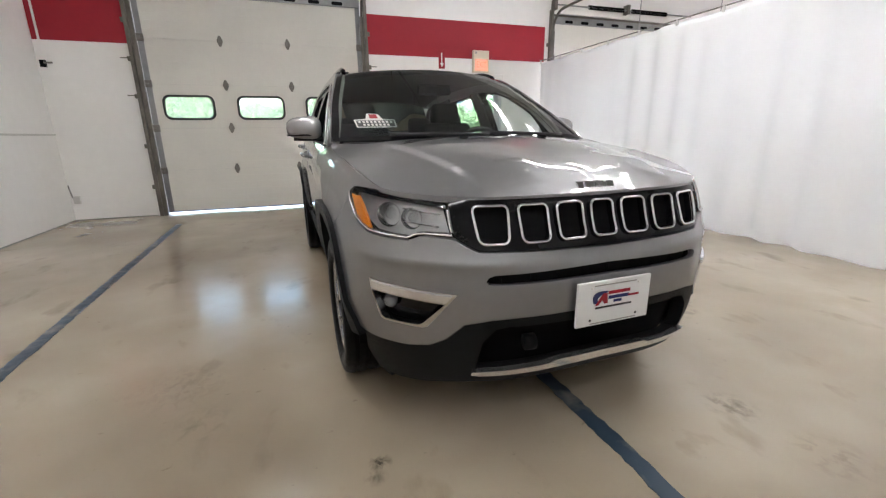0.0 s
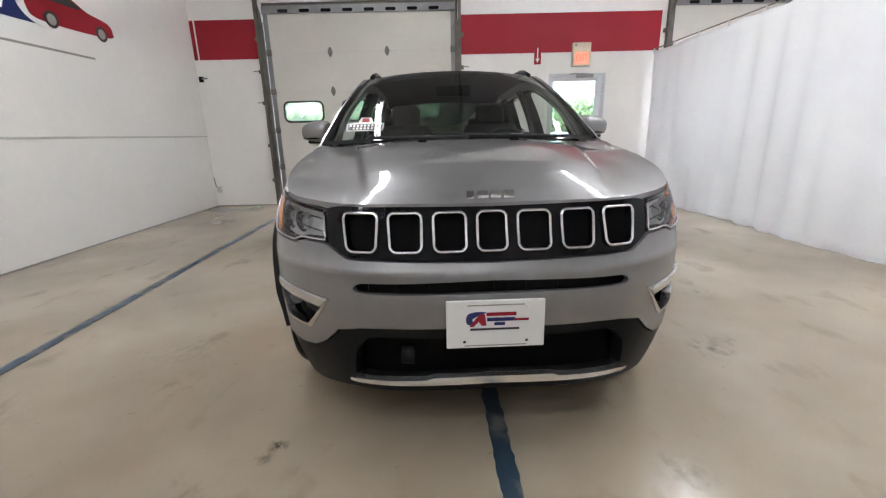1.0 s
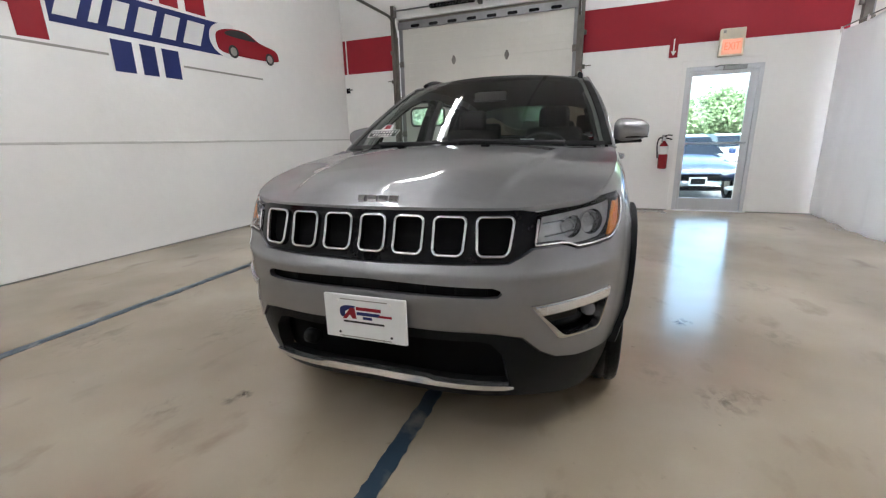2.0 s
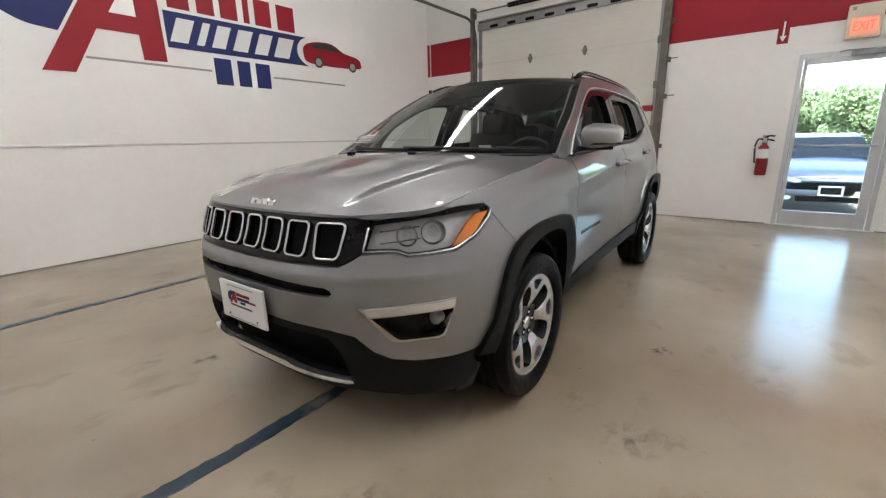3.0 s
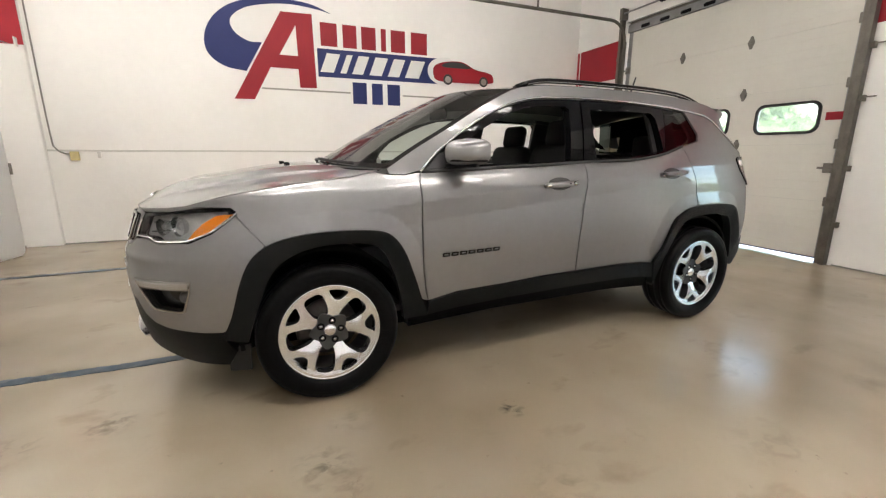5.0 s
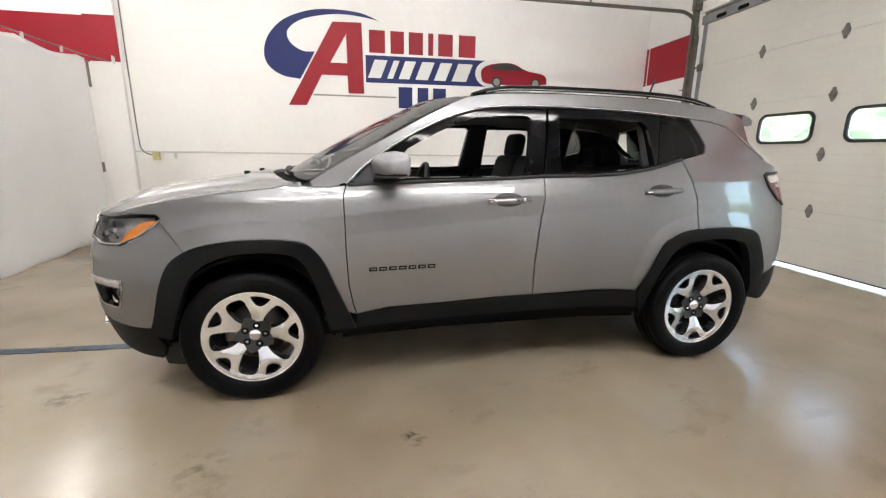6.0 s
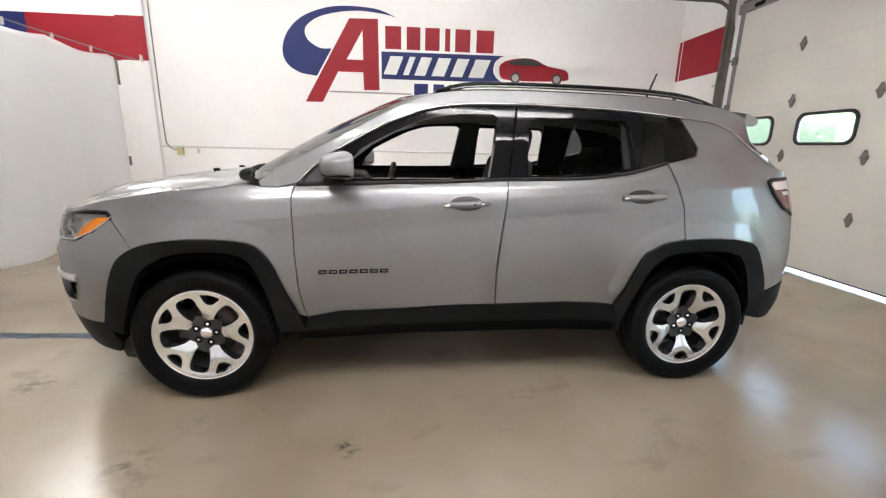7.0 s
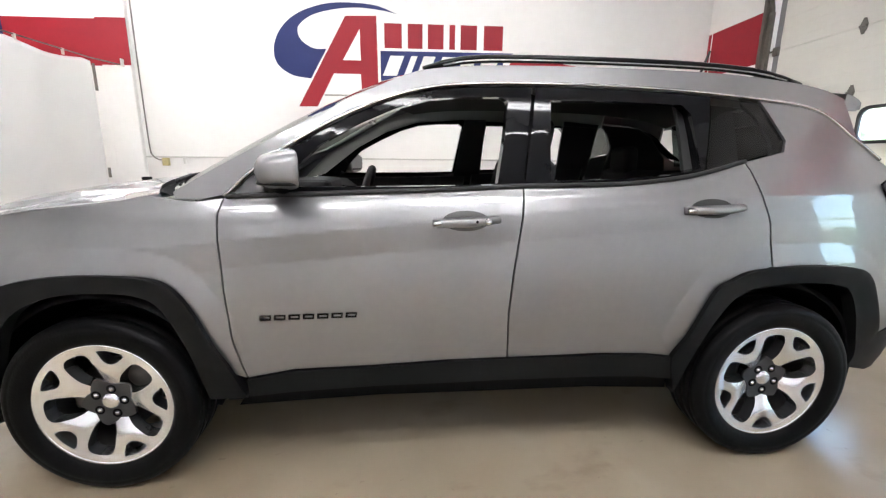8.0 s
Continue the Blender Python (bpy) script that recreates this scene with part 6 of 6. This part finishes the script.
for s in (1, -1):
    fore = -.11 if s > 0 else 0.0
    sheet("door_card", [(.55, .45), (1.50, .45), (1.55, 1.12), (.52, 1.09)], lambda a, b, o: skin(a, b, o - .085) * (s, 1, 1), CABIN, car, step=.12, flange=.02)
    sheet("door_card", [(1.56, .45), (2.2, .45), (2.40, .85), (2.42, 1.18), (1.60, 1.13)], lambda a, b, o: skin(a, b, o - .085) * (s, 1, 1), CABIN, car, step=.12, flange=.02)
    seat = part("front_seat", box_bm((s * .37 - .24, 1.10 + fore, .45), (s * .37 + .24, 1.63 + fore, .68), .07, 3), SEAT, car, "black cloth front seat", True)
    bm = box_bm((s * .37 - .235, -.06, 0), (s * .37 + .235, .08, .68), .06, 3)
    bmesh.ops.transform(bm, matrix=Matrix.Translation((0, 1.63 + fore, .60)) @ Matrix.Rotation(radians(-16), 4, "X"), verts=bm.verts)
    part("seat_back", bm, SEAT, seat, smooth=True)
    bm = box_bm((s * .37 - .125, -.05, 0), (s * .37 + .125, .05, .19), .045, 3)
    bmesh.ops.transform(bm, matrix=Matrix.Translation((0, 1.82 + fore, 1.235)) @ Matrix.Rotation(radians(-10), 4, "X"), verts=bm.verts)
    part("headrest", bm, SEAT, seat, "padded black headrest", True)
    for dx in (-.05, .05):
        tube("headrest_post", [(s * .37 + dx, 1.81 + fore, 1.17), (s * .37 + dx, 1.825 + fore, 1.26)], .007, CHROME, seat, sides=6)
    bm = box_bm((s * .38 - .12, -.045, 0), (s * .38 + .12, .045, .17), .04, 3)
    bmesh.ops.transform(bm, matrix=Matrix.Translation((0, 2.56, 1.16)), verts=bm.verts)
    part("rear_headrest", bm, SEAT, car, "black rear headrest", True)
rs = part("rear_seat", box_bm((-.66, 2.0, .45), (.66, 2.5, .66), .06, 3), SEAT, car, "black cloth rear bench", True)
bm = box_bm((-.66, -.08, 0), (.66, .08, .62), .06, 3)
bmesh.ops.transform(bm, matrix=Matrix.Translation((0, 2.47, .58)) @ Matrix.Rotation(radians(-14), 4, "X"), verts=bm.verts)
part("bench_back", bm, SEAT, rs, smooth=True)
part("interior_mirror", box_bm((-.12, .93, 1.42), (.12, .97, 1.49), .015), GLOSS_BLACK, car, "interior mirror")
box("screen_tag", (.30, .42, 1.135), (.38, .425, 1.165), LABEL_WHITE, car, "small pale tag on the dashboard", bevel=.001)


# ---- outside, beyond the doors ----
tagged(box("ground", (-300, NY + 0.31, -0.6), (300, 900, -0.26), ASPHALT, bevel=0), "grey asphalt car park", "ground", kind="structure")
tagged(box("apron", (-8, NY + 0.0, -0.3), (9, NY + 1.2, -0.015), SIGN_WHITE, bevel=0.01), "pale concrete apron outside the doors", "apron", kind="structure")


def parked_car(x, y, paint, label, turn=0.0):
    """A sedan seen from its nose: body, glass, bumper, lamps, plate holder and wheels."""
    root = empty("parked_car", label, "car", pose(x, y, -0.26, 0, 0, turn))
    st = [(0.0, 0.72, 0.50, 0.62), (0.04, 0.80, 0.30, 0.72), (0.25, 0.88, 0.24, 0.80), (0.8, 0.90, 0.24, 0.90), (1.25, 0.90, 0.24, 0.97), (2.4, 0.90, 0.24, 1.00), (3.6, 0.90, 0.24, 1.02), (4.3, 0.88, 0.26, 1.00), (4.6, 0.78, 0.36, 0.90)]
    rows = []
    for yy, w, z0, z1 in st:
        ring = [(0, z1 + 0.03), (w * 0.55, z1 + 0.02), (w * 0.86, z1 - 0.03), (w * 0.98, z1 - 0.14), (w, (z0 + z1) / 2), (w * 0.98, z0 + 0.10), (w * 0.90, z0)]
        ring = [(-a, b) for a, b in ring[:0:-1]] + ring
        rows.append([(a, yy, b) for a, b in ring])
    body = grid_mesh("body", rows, paint, root)
    mesh_obj("nose", rows[0], [tuple(range(len(rows[0])))], paint, root)
    cab = [[(sx * w, yy, z) for sx in (-1, -0.6, 0, 0.6, 1)] for yy, w, z in ((1.15, 0.74, 0.98), (1.9, 0.60, 1.36), (2.3, 0.58, 1.43), (3.2, 0.58, 1.42), (4.1, 0.66, 1.05))]
    grid_mesh("windscreen", cab[:2], DARK_GLASS, root, "dark windscreen")
    grid_mesh("roof", cab[1:4], paint, root)
    grid_mesh("rear_glass", cab[3:], DARK_GLASS, root)
    for s in (-1, 1):
        mesh_obj("side_glass", [(s * w, yy, z) for yy, w, z in ((1.15, 0.76, 0.98), (1.9, 0.60, 1.36), (2.3, 0.58, 1.43), (3.2, 0.58, 1.42), (4.1, 0.66, 1.02))], [(0, 1, 2, 3, 4)], DARK_GLASS, root)
        sheet("headlight", smooth_curve([(s * 0.42, 0.66), (s * 0.74, 0.72), (s * 0.76, 0.64), (s * 0.48, 0.60)], 4, True), lambda a, b, o: np.stack([a, -0.012 + 0.16 * np.maximum(np.abs(a) - 0.45, 0) - o, b], -1), LAMP_INNER, root, step=0.06, flange=0.04)
        sheet("fog_light", smooth_curve([(s * 0.52, 0.36), (s * 0.72, 0.38), (s * 0.70, 0.30), (s * 0.55, 0.30)], 4, True), lambda a, b, o: np.stack([a, -0.0 + 0.12 * np.maximum(np.abs(a) - 0.45, 0) - o, b], -1), LAMP_INNER, root, step=0.06, flange=0.03)
        for yy in (0.85, 3.65):
            wheel = revolve("wheel", [(0.0, 0.0), (0.22, 0.0), (0.22, 0.02), (0.22, 0.15)], ALU, root, axis="x", at=(s * 0.80 if s > 0 else -0.95, yy, 0.32), segs=20)
            revolve("tyre", [(0.22, 0.0), (0.30, -0.01), (0.32, 0.03), (0.32, 0.17), (0.30, 0.20), (0.22, 0.19)], TYRE, wheel, axis="x", at=(s * 0.78 if s > 0 else -0.97, yy, 0.32), segs=24)
        part("mirror", box_bm((min(s * 0.88, s * 1.02), 1.28, 0.98), (max(s * 0.88, s * 1.02), 1.40, 1.12), 0.03), paint, root)
    box("chrome_strip", (-0.42, -0.035, 0.63), (0.42, 0.01, 0.68), CHROME, root, bevel=0.01)
    box("grille", (-0.40, -0.02, 0.50), (0.40, 0.03, 0.61), MATT_BLACK, root, bevel=0.01)
    box("lower_grille", (-0.45, -0.025, 0.28), (0.45, 0.06, 0.37), MATT_BLACK, root, bevel=0.01)
    holder = sheet("plate_holder", round_rect(-0.165, 0.39, 0.165, 0.56, 0.015), lambda a, b, o: np.stack([a, -0.045 - o + 0 * a, b], -1), PLATE, root, "white plate frame", holes=[round_rect(-0.135, 0.415, 0.135, 0.535, 0.008)], step=0.08, flange=0.02)
    box("plate_backing", (-0.14, -0.040, 0.41), (0.14, -0.01, 0.54), CLAD, holder, bevel=0)
    return root


SILVER_FAR = mat("light_silver_car_paint", (0.55, 0.56, 0.57), 0.3, 0.5, coat=1.0, vary=0.04)
parked_car(2.50, 8.1, BLUE_PAINT, "dark blue sedan parked outside, nose to the door", 4)
parked_car(5.2, 14.5, SILVER_FAR, "silver sedan parked further off in the car park", 8)
parked_car(2.0, 15.5, SILVER_FAR, "white sedan parked far off under the trees", -6)


def tree(x, y, h, seed):
    """A broadleaf tree: tapered trunk, limbs and a crown of many small leaf clusters."""
    rng = random.Random(seed)
    root = empty("tree", "leafy green roadside tree in summer", "tree", pose(x, y, -0.3), group="roadside trees")
    tube("trunk", [(0, 0, 0), (0.05, 0.03, h * 0.3), (0.02, 0, h * 0.65)], [0.16, 0.12, 0.05], BARK, root, sides=8)
    tips = []
    for k in range(7):
        a, r = rng.uniform(0, 6.28), rng.uniform(0.7, 1.5) * h * 0.22
        z0, z1 = h * rng.uniform(0.25, 0.5), h * rng.uniform(0.5, 0.9)
        tip = (r * math.cos(a), r * math.sin(a), z1)
        tips.append(tip)
        tube("limb", [(0.03, 0.02, z0), (tip[0] * 0.5, tip[1] * 0.5, (z0 + z1) / 2 + 0.1), tip], [0.06, 0.04, 0.015], BARK, root, sides=5)
    verts, faces = [], []
    for _ in range(6500):
        t = rng.choice(tips + [(0, 0, h * 0.85), (0.7, 0, h * 0.3), (-0.8, 0.2, h * 0.28), (0.2, -0.4, h * 0.16), (0, 0, h * 0.5)])
        d = Vector((rng.gauss(0, 1), rng.gauss(0, 1), rng.gauss(0, 0.8)))
        c = Vector(t) + d * h * 0.105
        u = Vector((rng.uniform(-1, 1), rng.uniform(-1, 1), rng.uniform(-1, 1))).normalized()
        w = u.orthogonal().normalized()
        s = rng.uniform(0.10, 0.21)
        n = u.cross(w) * 0.3
        b = len(verts)
        verts += [c - u * s, c + w * s * 0.55 + n * s, c + u * s, c - w * s * 0.55 + n * s]
        faces += [(b, b + 1, b + 2), (b, b + 2, b + 3)]
    tagged(mesh_obj("crown", verts, faces, LEAF, root, False), kind="stuff")
    return root


_rng = random.Random(21)
for k in range(9):
    tree(-2.0 + k * 2.6 + _rng.uniform(-0.5, 0.5), 40 + _rng.uniform(-3, 4), _rng.uniform(3.9, 4.9), k)
for k in range(9):
    tree(-27.0 + k * 2.8, 40.0 + _rng.uniform(-3, 4), _rng.uniform(4.0, 5.0), 40 + k)
for k in range(11):
    tree(-44.0 + k * 3.1 + _rng.uniform(-0.6, 0.6), 27.0 + _rng.uniform(-2, 3), _rng.uniform(4.0, 5.0), 80 + k)
